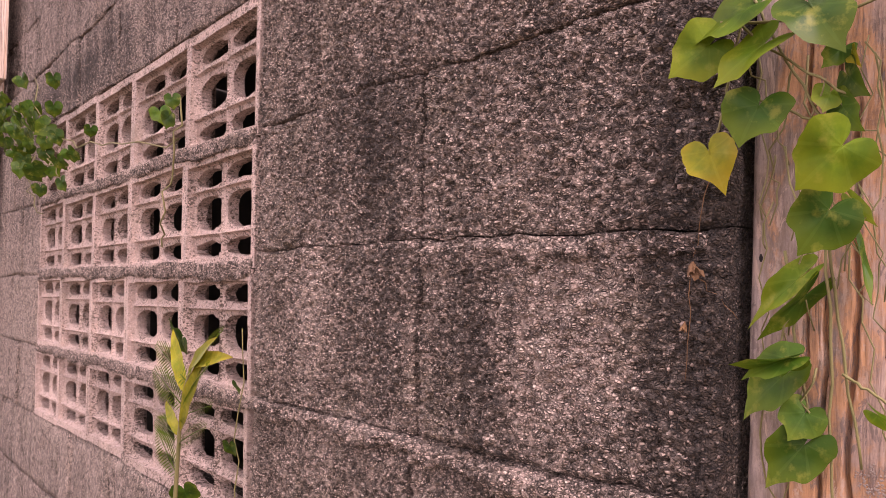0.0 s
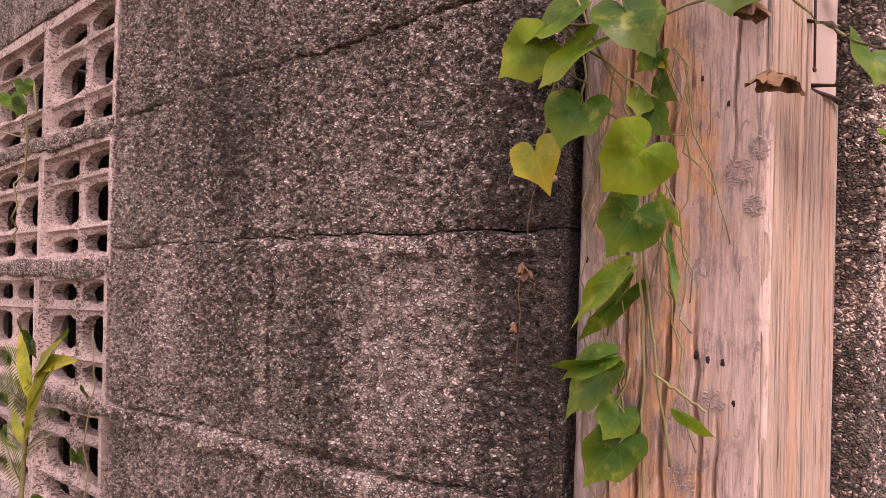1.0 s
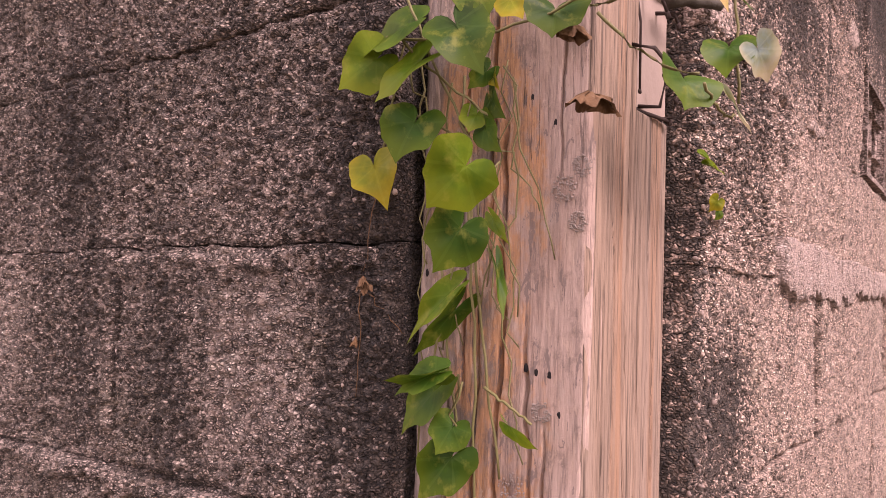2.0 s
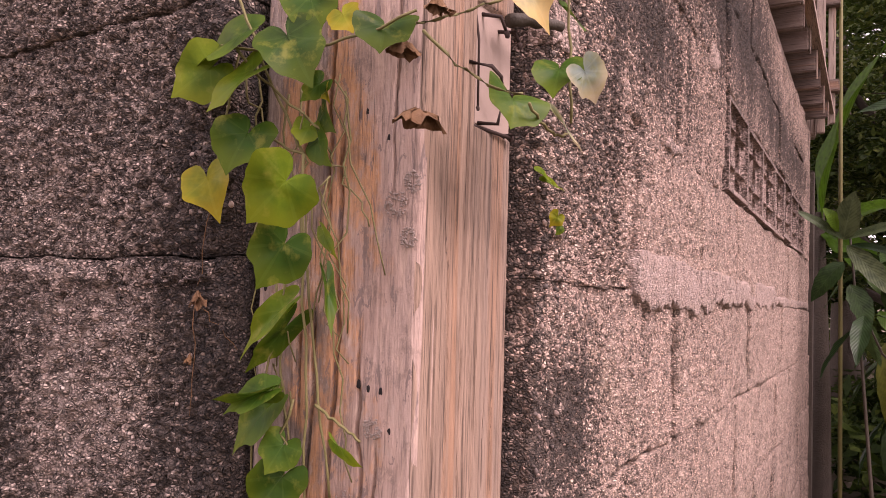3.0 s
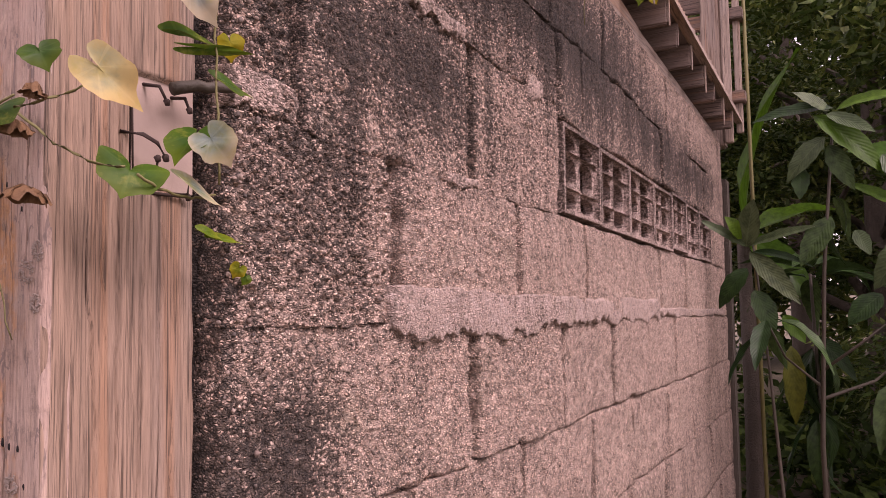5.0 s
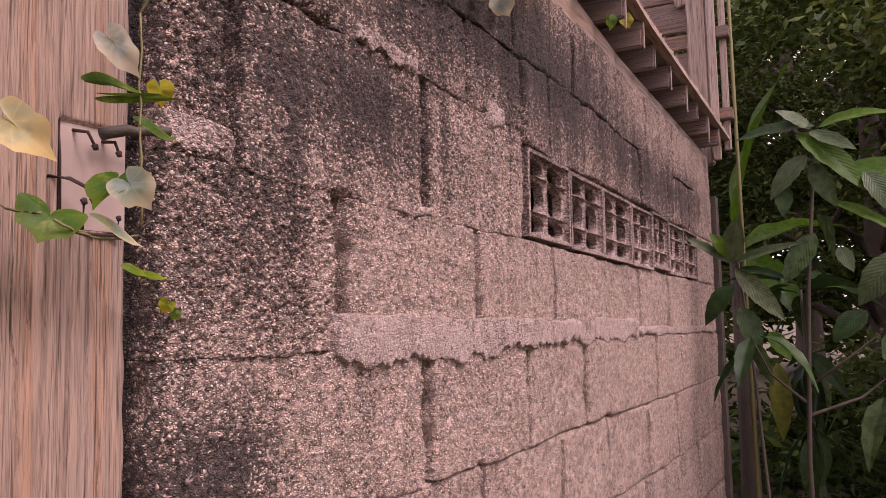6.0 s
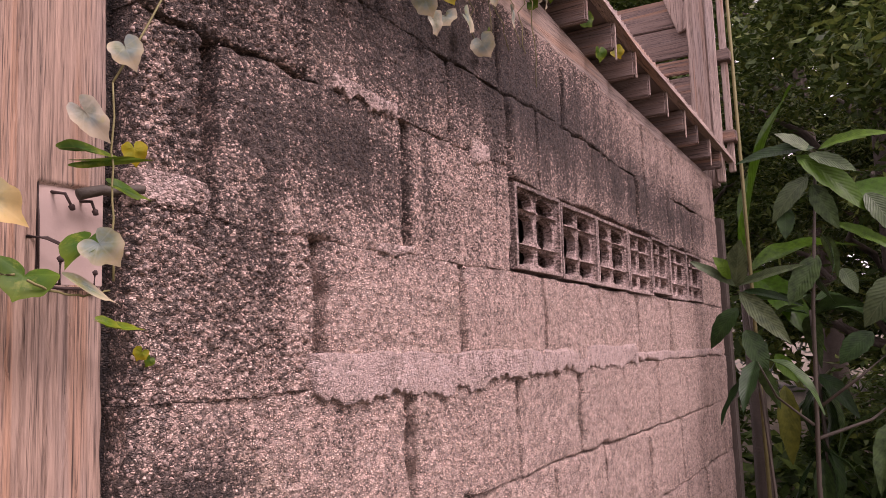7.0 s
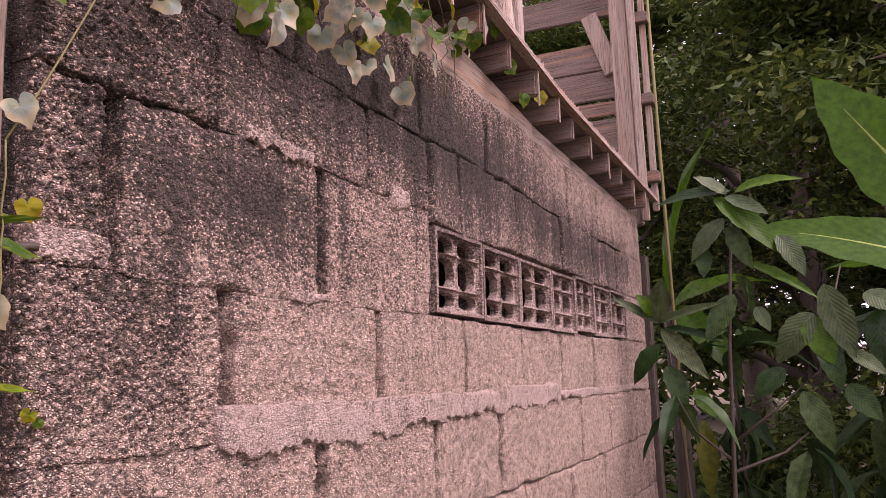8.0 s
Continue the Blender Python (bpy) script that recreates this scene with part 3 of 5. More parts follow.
# ---- vent blocks: a frame round two by three scooped cells, each with a large ragged hole ----
def vent_mesh(wide, high, seed, tx=0.013, tz=0.018, deep=0.055, inset=0.015, wider=1.0):
    """One vent block standing on its lower corner: x along the wall, y into it, z up."""
    rnd = random.Random(seed)
    verts, faces = [], []
    n = 32

    def ring(points, y):
        first = len(verts)
        verts.extend((x, y, z) for x, z in points)
        return list(range(first, first + len(points)))

    def bridge(a, b):
        for i in range(len(a)):
            j = (i + 1) % len(a)
            faces.append((a[i], a[j], b[j], b[i]))

    def rect(x0, x1, z0, z1, steps=1):
        c = [(x0, z0), (x1, z0), (x1, z1), (x0, z1)]
        return [(a[0] + (b[0] - a[0]) * i / steps, a[1] + (b[1] - a[1]) * i / steps) for a, b in zip(c, c[1:] + c[:1]) for i in range(steps)]

    def rough(points, wob):
        return [(x + wob * rnd.uniform(-1, 1), z + wob * rnd.uniform(-1, 1)) for x, z in points]

    def pull(points, to, k):
        return [(a + (c - a) * k, b + (d - b) * k) for (a, b), (c, d) in zip(points, to)]

    rim = rough(rect(tx, wide - tx, tz, high - tz, n // 4), 0.0014)
    outer = ring(rect(0, wide, 0, high, n // 4), 0.0)
    lip = ring(rim, 0.0)
    bridge(outer, lip), bridge(lip, ring(rim, inset + 0.004)), bridge(ring(rect(0, wide, 0, high, n // 4), deep), outer)
    w, h = wide - 2 * tx, high - 2 * tz
    xs = (0.0, 0.5 + rnd.uniform(-0.02, 0.02), 1.0)
    zs = (0.0, 0.275 + rnd.uniform(-0.015, 0.015), 0.725 + rnd.uniform(-0.015, 0.015), 1.0)
    for c in range(2):
        for r in range(3):
            x0, x1, z0, z1 = tx + w * xs[c], tx + w * xs[c + 1], tz + h * zs[r], tz + h * zs[r + 1]
            cell = rect(x0, x1, z0, z1, n // 4)
            # the hole: an oval in the middle row, a half-moon with its flat side to the frame above and below
            cx, half_x = (x0 + x1) / 2, (x1 - x0) / 2 * rnd.uniform(0.86, 0.93)
            flat = {0: z0 + 0.0045, 1: None, 2: z1 - 0.0045}[r]
            cz, half_z = ((z0 + z1) / 2, (z1 - z0) / 2 * rnd.uniform(0.70, 0.80) * wider) if flat is None else (flat, (z1 - z0) * rnd.uniform(0.62, 0.74) * wider)
            hole = []
            for x, z in cell:
                a = math.atan2((z - (z0 + z1) / 2) / (z1 - z0), (x - cx) / (x1 - x0))
                co, si = math.cos(a), math.sin(a)
                if flat is None:
                    hole.append((cx + half_x * math.copysign(abs(co) ** 0.8, co), cz + half_z * math.copysign(abs(si) ** 0.8, si)))
                else:
                    away = 0.5 + 0.5 * (si if r == 0 else -si)
                    hole.append((cx + half_x * math.copysign(abs(co) ** 0.7, co), flat + (half_z if r == 0 else -half_z) * away ** 0.8))
            hole = rough(hole, 0.0022)
            crest = [(0.004 if abs(x - x0) < 1e-6 and c or abs(x - x1) < 1e-6 and not c else 0.009) * rnd.uniform(0.7, 1.1) for x, z in cell]
            first = ring(cell, inset)
            for i, k in zip(first, crest):
                verts[i] = (verts[i][0], inset - k, verts[i][2])
            shelf = ring(pull(cell, hole, 0.30), inset)
            edge = ring(hole, inset + 0.003)
            inside = ring(pull(hole, cell, 0.06), inset + 0.024)
            bridge(first, shelf), bridge(shelf, edge), bridge(edge, inside), bridge(inside, ring(cell, inset + 0.026))
    me = bpy.data.meshes.new("vent_block")
    me.from_pydata(verts, [], faces)
    me.materials.append(VENT)
    me.update()
    return me


for r, (z0, z1) in enumerate(zip(ROWS_A, ROWS_A[1:])):
    for c, (u0, u1) in enumerate(zip(VENT_A, VENT_A[1:])):
        rise = float(on_a(np.float64(u0), np.float64(0), np.float64(z1))[2] - on_a(np.float64(u0), np.float64(0), np.float64(z0))[2])
        me = vent_mesh(u1 - u0 - 0.002, rise - 0.002, 10 * r + c)
        ob = mesh_object("vent_block", me, VENT, wall_a, "pierced concrete vent block with six rounded holes")
        p = on_a(np.float64(u0 + 0.002), np.float64(0.002), np.float64(z0 + 0.001))
        tilt = math.degrees(math.atan(0.004 + 0.06 * min(1.2, (1.9 - z0) / 0.8)))
        # the mesh's x runs along +y of the world here, so it is mirrored through the wall
        ob.matrix_basis = Matrix.Translation([float(q) for q in p]) @ Matrix(((0, 1, 0, 0), (1, 0, 0, 0), (0, 0, 1, 0), (0, 0, 0, 1))) @ pose(0, 0, 0, 0, tilt, 0)
for c, (u0, u1) in enumerate(zip(VENT_B, VENT_B[1:])):
    me = vent_mesh(u1 - u0 - 0.003, ROW_B[1] - ROW_B[0] - 0.004, 100 + c, 0.009, 0.008, 0.060, 0.012, 1.14)
    me.materials[0] = VENT_OLD
    ob = mesh_object("vent_block", me, VENT_OLD, wall_b, "pierced concrete vent block with six rounded holes")
    p = on_b(np.float64(u0 + 0.0015), np.float64(0.009), np.float64(ROW_B[0] + 0.002))
    ob.matrix_basis = pose(*[float(q) for q in p], 0, 1.5, 0)

# proud mortar: the smeared ledge and patches
for i, (place, wall, u0, u1, w0, w1, out, rag, label) in enumerate((
        (on_b, wall_b, 0.930, 1.55, 1.484, 1.542, 0.013, 0.022, "smooth mortar ledge with a ragged lower edge"),
        (on_b, wall_b, 1.54, 2.30, 1.492, 1.540, 0.009, 0.022, "smooth mortar ledge with a ragged lower edge"),
        (on_b, wall_b, 2.29, 3.50, 1.495, 1.520, 0.007, 0.012, "smooth mortar ledge with a ragged lower edge"),
        (on_b, wall_b, 0.675, 0.775, 1.688, 1.728, 0.008, 0.020, "smear of pale mortar"),
        (on_b, wall_b, 0.98, 1.13, 1.886, 1.912, 0.010, 0.025, "smear of pale mortar"),
        (on_b, wall_b, 1.37, 1.44, 1.885, 1.920, 0.010, 0.030, "smear of pale mortar"),
        (on_b, wall_b, 1.08, 1.17, 1.688, 1.702, 0.009, 0.010, "smear of pale mortar"),
        (on_a, wall_a, 1.10, 2.80, 1.262, 1.288, 0.005, 0.008, "rough mortar bed between vent blocks"),
        (on_a, wall_a, 1.10, 2.80, 1.469, 1.496, 0.005, 0.008, "rough mortar bed between vent blocks"),
        (on_a, wall_a, 1.10, 2.80, 1.682, 1.708, 0.005, 0.008, "rough mortar bed between vent blocks"),
        (on_a, wall_a, 0.29, 0.47, 1.482, 1.5045, 0.009, 0.020, "band of pale crumbling mortar"),
        (on_a, wall_a, 0.455, 0.648, 1.480, 1.503, 0.009, 0.022, "band of pale crumbling mortar"),
        (on_a, wall_a, 0.655, 0.80, 1.486, 1.503, 0.007, 0.018, "band of pale crumbling mortar"),
        (on_a, wall_a, 0.30, 0.66, 1.262, 1.287, 0.011, 0.014, "crumbling mortar joint"),
        (on_a, wall_a, 0.66, 1.08, 1.266, 1.287, 0.010, 0.014, "crumbling mortar joint"))):
    me = rough_face("mortar_smear", place, u0, u1, w0, w1, 0.0024 if u1 - u0 < 1.3 else 0.0045, out, 0.012, 0.0011 if place is on_b else 0.0042, 300 + i, 0.003, 0.010, 0.007 if place is on_b else 0.012, rag)
    mesh_object("mortar_smear", me, SMEAR if place is on_b else CRUMB, wall, label)


def studs(wall, place, spots, seed, label):
    """Rounded stones standing proud of a wall, one mesh."""
    r = random.Random(seed)
    bm = bmesh.new()
    for u0, u1, w0, w1, n, big in spots:
        for i in range(n):
            p = place(np.float64(r.uniform(u0, u1)), np.float64(r.uniform(0.002, 0.007)), np.float64(r.uniform(w0, w1)))
            blob_mesh(bm, [float(q) for q in p], r.uniform(0.45, 1.0) ** 1.6 * big, r.uniform(0, 90), (0.8, 1.0, r.uniform(0.7, 1.2)), 2)
    tagged(part("stones", bm, STONE, wall, label), kind="stuff")


# ---- the corner post ----
PX0, PX1, PY0, PY1 = 0.530, 0.665, 0.130, 0.272
post = empty("corner_post", "weathered square timber post with cracks, rusty nails and a hinge recess", "post", at=(0.6, 0.2, 0))
post_m = post.matrix_basis.inverted()
CRACKS_L = [(0.198, 1.28, 1.62, 0.0020), (0.216, 1.20, 1.49, 0.0016), (0.175, 1.25, 1.47, 0.0014), (0.228, 1.40, 1.75, 0.0012), (0.206, 1.5, 1.9, 0.0014), (0.160, 1.22, 1.40, 0.0012), (0.240, 1.22, 1.42, 0.0010), (0.150, 1.55, 1.72, 0.0009)]
CRACKS_R = [(0.588, 1.1, 1.9, 0.0014), (0.609, 1.2, 1.58, 0.0012), (0.566, 1.25, 1.6, 0.0010), (0.628, 1.3, 1.7, 0.0009), (0.552, 1.15, 1.5, 0.0010), (0.640, 1.2, 1.45, 0.0009), (0.578, 1.5, 2.0, 0.0009)]


def post_face(name, s0, s1, cracks, side, label, recess=None):
    z0, z1 = 1.02, 2.02
    n, m = 150, 330
    s, z = np.meshgrid(np.linspace(s0, s1, n), np.linspace(z0, z1, m), indexing="ij")
    amp = 0.35 if side == 1 else 0.6
    d = amp * (0.0012 * vnoise(s * 90, z * 3, side) + 0.0008 * vnoise(s * 300, z * 7, side + 1)) + 0.0012 * vnoise(s * 30, z * 6, side + 2)
    edge = np.minimum(s - s0, s1 - s)
    d = d - 0.004 * np.clip(1 - edge / 0.006, 0, 1) ** 2 * (1 + vnoise(z * 30, z * 0, side + 4))
    for c, a, b, wide in cracks:
        path = c + 0.010 * vnoise(z * 9, z * 0 + c * 90, side + 3) + 0.004 * vnoise(z * 45, z * 0 + c * 50, side + 5)
        fade = np.clip((z - a) / 0.05, 0, 1) * np.clip((b - z) / 0.05, 0, 1)
        d = d - (0.010 if side == 1 else 0.003) * fade * np.clip(1 - np.abs(s - path) / (wide * 1.3), 0, 1)
    if recess:
        a, b, c, e = recess
        inside = np.clip((s - a) / 0.0012, 0, 1) * np.clip((z - c) / 0.0012, 0, 1) * np.clip((e - z) / 0.0012, 0, 1)
        d = d - 0.005 * inside
    pts = np.stack((PX0 - d, s, z), -1) if side == 1 else np.stack((s, PY0 - d, z), -1)
    pts = np.pad(pts, ((1, 1), (1, 1), (0, 0)), mode="edge")
    axis = 0 if side == 1 else 1
    for k in (np.s_[0, :], np.s_[-1, :], np.s_[:, 0], np.s_[:, -1]):
        pts[k][..., axis] = (PX0 if side == 1 else PY0) + 0.02
    pts = pts - np.array((0.6, 0.2, 0.0))
    mesh_object(name, grid_mesh(name, pts, flip=side == 1), POST_L if side == 1 else POST_R, post, label)


post_face("side_face", PY0 + 0.0005, PY1, CRACKS_L, 1, "darker brown face of the post with lichen and cracks")
post_face("front_face", PX0 + 0.0005, PX1, CRACKS_R, 2, "paler straight-grained face of the post", (0.597, PX1, 1.618, 1.712))
box("heart", (PX0 + 0.011, PY0 + 0.011, 1.0), (PX1 - 0.001, PY1 - 0.001, 2.06), POST_R, post, m=post_m)
box("foot", (PX0, PY0, -0.05), (PX1, PY1, 1.015), POST_L, post, m=post_m)
box("head", (PX0, PY0, 2.025), (PX1, PY1, 2.32), POST_L, post, m=post_m)


def blob_mesh(bm, centre, r, seed, squash=(1, 1, 1), sub=2):
    got = bmesh.ops.create_icosphere(bm, subdivisions=sub, radius=1)
    for v in got["verts"]:
        k = 1 + 0.45 * noise.noise(v.co * 1.7 + Vector((seed, seed * 2.3, 0)))
        v.co = Vector([centre[i] + v.co[i] * r * k * squash[i] for i in range(3)])


def tube(bm, points, r0, r1, sides=6):
    """A round stem along points, tapering."""
    rings = []
    pts = [Vector(p) for p in points]
    for i, p in enumerate(pts):
        d = (pts[min(i + 1, len(pts) - 1)] - pts[max(i - 1, 0)]).normalized()
        a = d.orthogonal().normalized()
        b = d.cross(a)
        r = r0 + (r1 - r0) * i / max(1, len(pts) - 1)
        rings.append([bm.verts.new(p + r * (math.cos(2 * math.pi * j / sides) * a + math.sin(2 * math.pi * j / sides) * b)) for j in range(sides)])
    for q, s in zip(rings, rings[1:]):
        for j in range(sides):
            bm.faces.new((q[j], q[(j + 1) % sides], s[(j + 1) % sides], s[j]))
    for end in (rings[0][::-1], rings[-1]):
        bm.faces.new(end)


def bowed(a, b, sag, n=10, seed=0, wob=0.004):
    a, b = Vector(a), Vector(b)
    r = random.Random(seed)
    out = []
    for i in range(n + 1):
        t = i / n
        p = a.lerp(b, t) + Vector((0, 0, -sag * 4 * t * (1 - t)))
        if 0 < i < n:
            p += Vector([r.uniform(-wob, wob) for _ in range(3)])
        out.append(p)
    return out


studs(wall_a, on_a, ((END_A, 0.60, 1.2, 1.85, 60, 0.0022), (0.60, 1.08, 1.2, 1.9, 40, 0.0020), (END_A + 0.004, END_A + 0.05, 1.15, 1.85, 90, 0.0025)), 4, "pale pebbles showing in the block face")
studs(wall_b, on_b, ((END_B, 0.95, 1.2, 1.9, 80, 0.0022), (0.95, 1.6, 1.2, 2.0, 40, 0.0020), (END_B + 0.003, END_B + 0.05, 1.15, 1.9, 200, 0.0028)), 5, "pale pebbles showing in the block face")

# lichen rosettes and nail holes of the side face
for y, z, r in ((0.150, 1.553, 0.011), (0.137, 1.568, 0.009), (0.139, 1.531, 0.008), (0.163, 1.405, 0.009), (0.184, 1.350, 0.013)):
    bm = bmesh.new()
    rr = random.Random(int(z * 1000))
    for i in range(110):
        a, d = rr.uniform(0, 6.28), r * (rr.uniform(0.35, 1.05))
        blob_mesh(bm, (PX0 - 0.001 - 0.6, y + 0.8 * d * math.cos(a) - 0.2, z + 0.85 * d * math.sin(a)), rr.uniform(0.0004, 0.0010), i, (0.6, 1, 1), sub=1)
    part("lichen", bm, LICHEN, post, "grey-white ring of crusty lichen")
# nail holes are flat near-black beads, the holes' shade in their colour
for y, z in ((0.158, 1.598), (0.176, 1.617), (0.263, 1.495), (0.168, 1.431), (0.158, 1.430), (0.176, 1.433), (0.150, 1.405)):
    bm = bmesh.new()
    blob_mesh(bm, (PX0 + 0.0005 - 0.6, y - 0.2, z), 0.0018, y * 90, (0.45, 0.9, 1.6))
    part("nail_hole", bm, HOLE, post, "dark nail hole")

SMOOTH_WOOD = plain("bare_wood", (0.34, 0.255, 0.21), (0.41, 0.31, 0.26), 25, 0.8, 0, 0.001)
box("hinge_recess", (0.5995 - 0.6, 0.1335 - 0.2, 1.620), (0.6645 - 0.6, 0.142 - 0.2, 1.711), SMOOTH_WOOD, post, "smooth pale patch where a hinge sat", 0.001)
# thin dark bars stand for the shadow on the recess's left and lower edges
for lo, hi in (((0.5975, 0.1305, 1.617), (0.5998, 0.136, 1.735)), ((0.5975, 0.1305, 1.6165), (0.652, 0.136, 1.6190))):
    box("recess_shadow", [a - b for a, b in zip(lo, (0.6, 0.2, 0))], [a - b for a, b in zip(hi, (0.6, 0.2, 0))], RUST, post, "dark bar for the shadow at the recess edge", 0.0008)

# bent nails round the hinge recess
for pts, r in ((((0.590, 0.1315, 1.662), (0.600, 0.118, 1.660), (0.612, 0.116, 1.655), (0.622, 0.118, 1.645)), 0.0024),
               (((0.610, 0.136, 1.622), (0.612, 0.118, 1.620), (0.609, 0.112, 1.642)), 0.0022),
               (((0.600, 0.137, 1.619), (0.625, 0.128, 1.617), (0.651, 0.125, 1.617)), 0.0022),
               (((0.646, 0.138, 1.619), (0.648, 0.122, 1.619), (0.647, 0.119, 1.632)), 0.0018),
               (((0.612, 0.136, 1.705), (0.617, 0.120, 1.702), (0.622, 0.117, 1.690)), 0.0022),
               (((0.640, 0.136, 1.700), (0.643, 0.120, 1.698), (0.645, 0.117, 1.688)), 0.0022),
               (((0.599, 0.134, 1.716), (0.598, 0.128, 1.68), (0.599, 0.128, 1.63)), 0.0014)):
    nail = bmesh.new()
    r *= 0.75
    tube(nail, [Vector(p) - Vector((0.6, 0.2, 0)) for p in pts], r, r * 0.8)
    shank = part("nail", nail, RUST, post, "bent rusty iron nail")
    nail = bmesh.new()
    blob_mesh(nail, Vector(pts[-1]) - Vector((0.6, 0.2, 0)), r * 1.9, 3.0, (1, 0.6, 1), 2)
    part("nail_head", nail, RUST, shank)

stick = bmesh.new()
tube(stick, bowed((0.628, 0.118, 1.702), (0.684, 0.098, 1.712), -0.002, 8, 5, 0.0012), 0.0055, 0.0042, 8)
tagged(part("stick", stick, BROWN_STEM, None), "short dead brown stick caught between post and wall", "stick")


# ---- vine leaves ----
def heart_mesh(name, seed, material, fold=0.25, curl=0.3, slim=1.0):
    """A heart-shaped leaf of length 1: stalk notch at the origin, tip towards -z, face towards -y."""
    r = random.Random(seed)
    rows, cols = 13, 12
    bm = bmesh.new()
    uv = bm.loops.layers.uv.new("UVMap")
    lop = r.uniform(-0.08, 0.08)
    wave = [r.uniform(0, 6.28) for _ in range(3)]
    grid = {}

    def outline(a):
        # a: 0 at the tip, pi at the notch
        deg = math.degrees(a)
        return float(np.interp(deg, (0, 7, 17, 32, 50, 62, 85, 108, 122, 145, 160, 171, 180), (0.74, 0.62, 0.54, 0.50, 0.525, 0.52, 0.49, 0.53, 0.565, 0.55, 0.49, 0.34, 0.13)))

    n = 48
    rings = (0.0, 0.3, 0.6, 0.85, 1.0)
    cx = bm.verts.new((0, 0, -0.22))
    uvs = {cx: (0.5, 0.30)}
    loops = []
    for q in rings[1:]:
        vs = []
        for i in range(n):
            a = -math.pi + 2 * math.pi * i / n
            rad = q * outline(abs(a)) * (1 + q * (0.035 * math.sin(5 * a + wave[0]) + 0.05 * math.sin(2 * a + wave[2]) + 0.02 * math.sin(11 * a + wave[1])))
            x, z = slim * rad * math.sin(a) * 0.98, -rad * math.cos(a) - 0.22
            y = fold * abs(x) ** 1.3 * -0.6 + curl * 0.35 * (z + 0.2) ** 2 + 0.05 * q * math.sin(3 * a + wave[1]) + lop * x
            v = bm.verts.new((x + lop * z * 0.4, y, z))
            uvs[v] = (0.5 + x, 0.5 + z + 0.02)
            vs.append(v)
        loops.append(vs)
    for i in range(n):
        bm.faces.new((cx, loops[0][i], loops[0][(i + 1) % n]))
        for a, b in zip(loops, loops[1:]):
            bm.faces.new((a[i], b[i], b[(i + 1) % n], a[(i + 1) % n]))
    for f in bm.faces:
        for lp in f.loops:
            lp[uv].uv = uvs[lp.vert]
    me = bpy.data.meshes.new(name)
    bmesh.ops.recalc_face_normals(bm, faces=bm.faces)
    bm.to_mesh(me)
    bm.free()
    me.shade_smooth()
    me.materials.append(material)
    return me


HEARTS = {}
for key, m in (("g", LEAF_GREEN), ("l", LEAF_LIME), ("y", LEAF_YELLOW), ("w", LEAF_CREAM), ("d", LEAF_DARK), ("p", LEAF_PALE)):
    HEARTS[key] = [heart_mesh("leaf", 31 * i + ord(key), m, 0.15 + 0.15 * i, 0.25 + 0.2 * i) for i in range(4)]


def put_leaf(vine, key, at, size, spin, facing, tip=0.0, side=0.0, label=""):
    """spin: turn of the tip in the leaf's plane; facing: heading of the face about z (0 faces -y); tip: nod; side: sideways tilt."""
    r = random.Random(int(at[0] * 7919 + at[1] * 3571 + at[2] * 977))
    ob = mesh_object("leaf", r.choice(HEARTS[key]), None, vine, label)
    ob.matrix_basis = Matrix.Translation(at) @ pose(0, 0, 0, tip, 0, facing + side) @ pose(0, 0, 0, 0, spin, 0) @ Matrix.Diagonal((0.80 * size, 0.74 * size, 0.69 * size, 1)) @ Matrix.Translation((0, 0, 0.35))
    return ob


def span_leaf(vine, key, notch, tip, wide, face, label=""):
    """A heart leaf from its stalk notch to its tip; one that shows narrow is turned edge-on about its length."""
    notch, tip = Vector(notch), Vector(tip)
    r = random.Random(int(notch.x * 7919 + notch.y * 3571 + notch.z * 977))
    down = (tip - notch).normalized()
    out = Vector(face)
    out = (out - out.dot(down) * down).normalized()
    length = (tip - notch).length
    full = 1.02 * length
    turn = min(0.85, math.acos(wide / full)) if wide < 0.8 * full else 0.0
    scale = wide / math.cos(turn) / 1.05
    across = down.cross(out)
    q = Matrix((across, -out, -down)).transposed().to_4x4()
    ob = mesh_object("leaf", r.choice(HEARTS[key]), None, vine, label)
    ob.matrix_basis = Matrix.Translation(notch) @ q @ pose(0, 0, 0, r.uniform(-8, 8), 0, math.degrees(turn) * r.choice((-1, 1)) + r.uniform(-10, 10)) @ Matrix.Diagonal((scale, 0.5 * (scale + length), length / 0.87, 1)) @ Matrix.Translation((0, 0, 0.09))
    return ob


vine = empty("vine", "climbing vine with heart-shaped green and yellowing leaves on the post", "vine")
# distance of the leaf's plane, then along the wall and height of its notch and tip, its width and kind
POST_LEAVES = [
    (0.482, 0.254, 1.668, 0.296, 1.652, 0.037, "g"), (0.482, 0.283, 1.649, 0.310, 1.626, 0.046, "l"), (0.478, 0.239, 1.640, 0.271, 1.609, 0.030, "l"),
    (0.480, 0.243, 1.599, 0.251, 1.569, 0.046, "g"), (0.482, 0.281, 1.571, 0.266, 1.542, 0.040, "y"), (0.480, 0.210, 1.660, 0.183, 1.627, 0.049, "d"),
    (0.497, 0.145, 1.664, 0.143, 1.642, 0.042, "d"), (0.497, 0.179, 1.676, 0.165, 1.661, 0.024, "y"), (0.495, 0.205, 1.690, 0.190, 1.665, 0.040, "g")]
NEAR_LEAVES = [(0.44, 0.171, 1.558, 0.193, 1.532, 0.048, "l"), (0.455, 0.184, 1.523, 0.201, 1.494, 0.04, "g")]
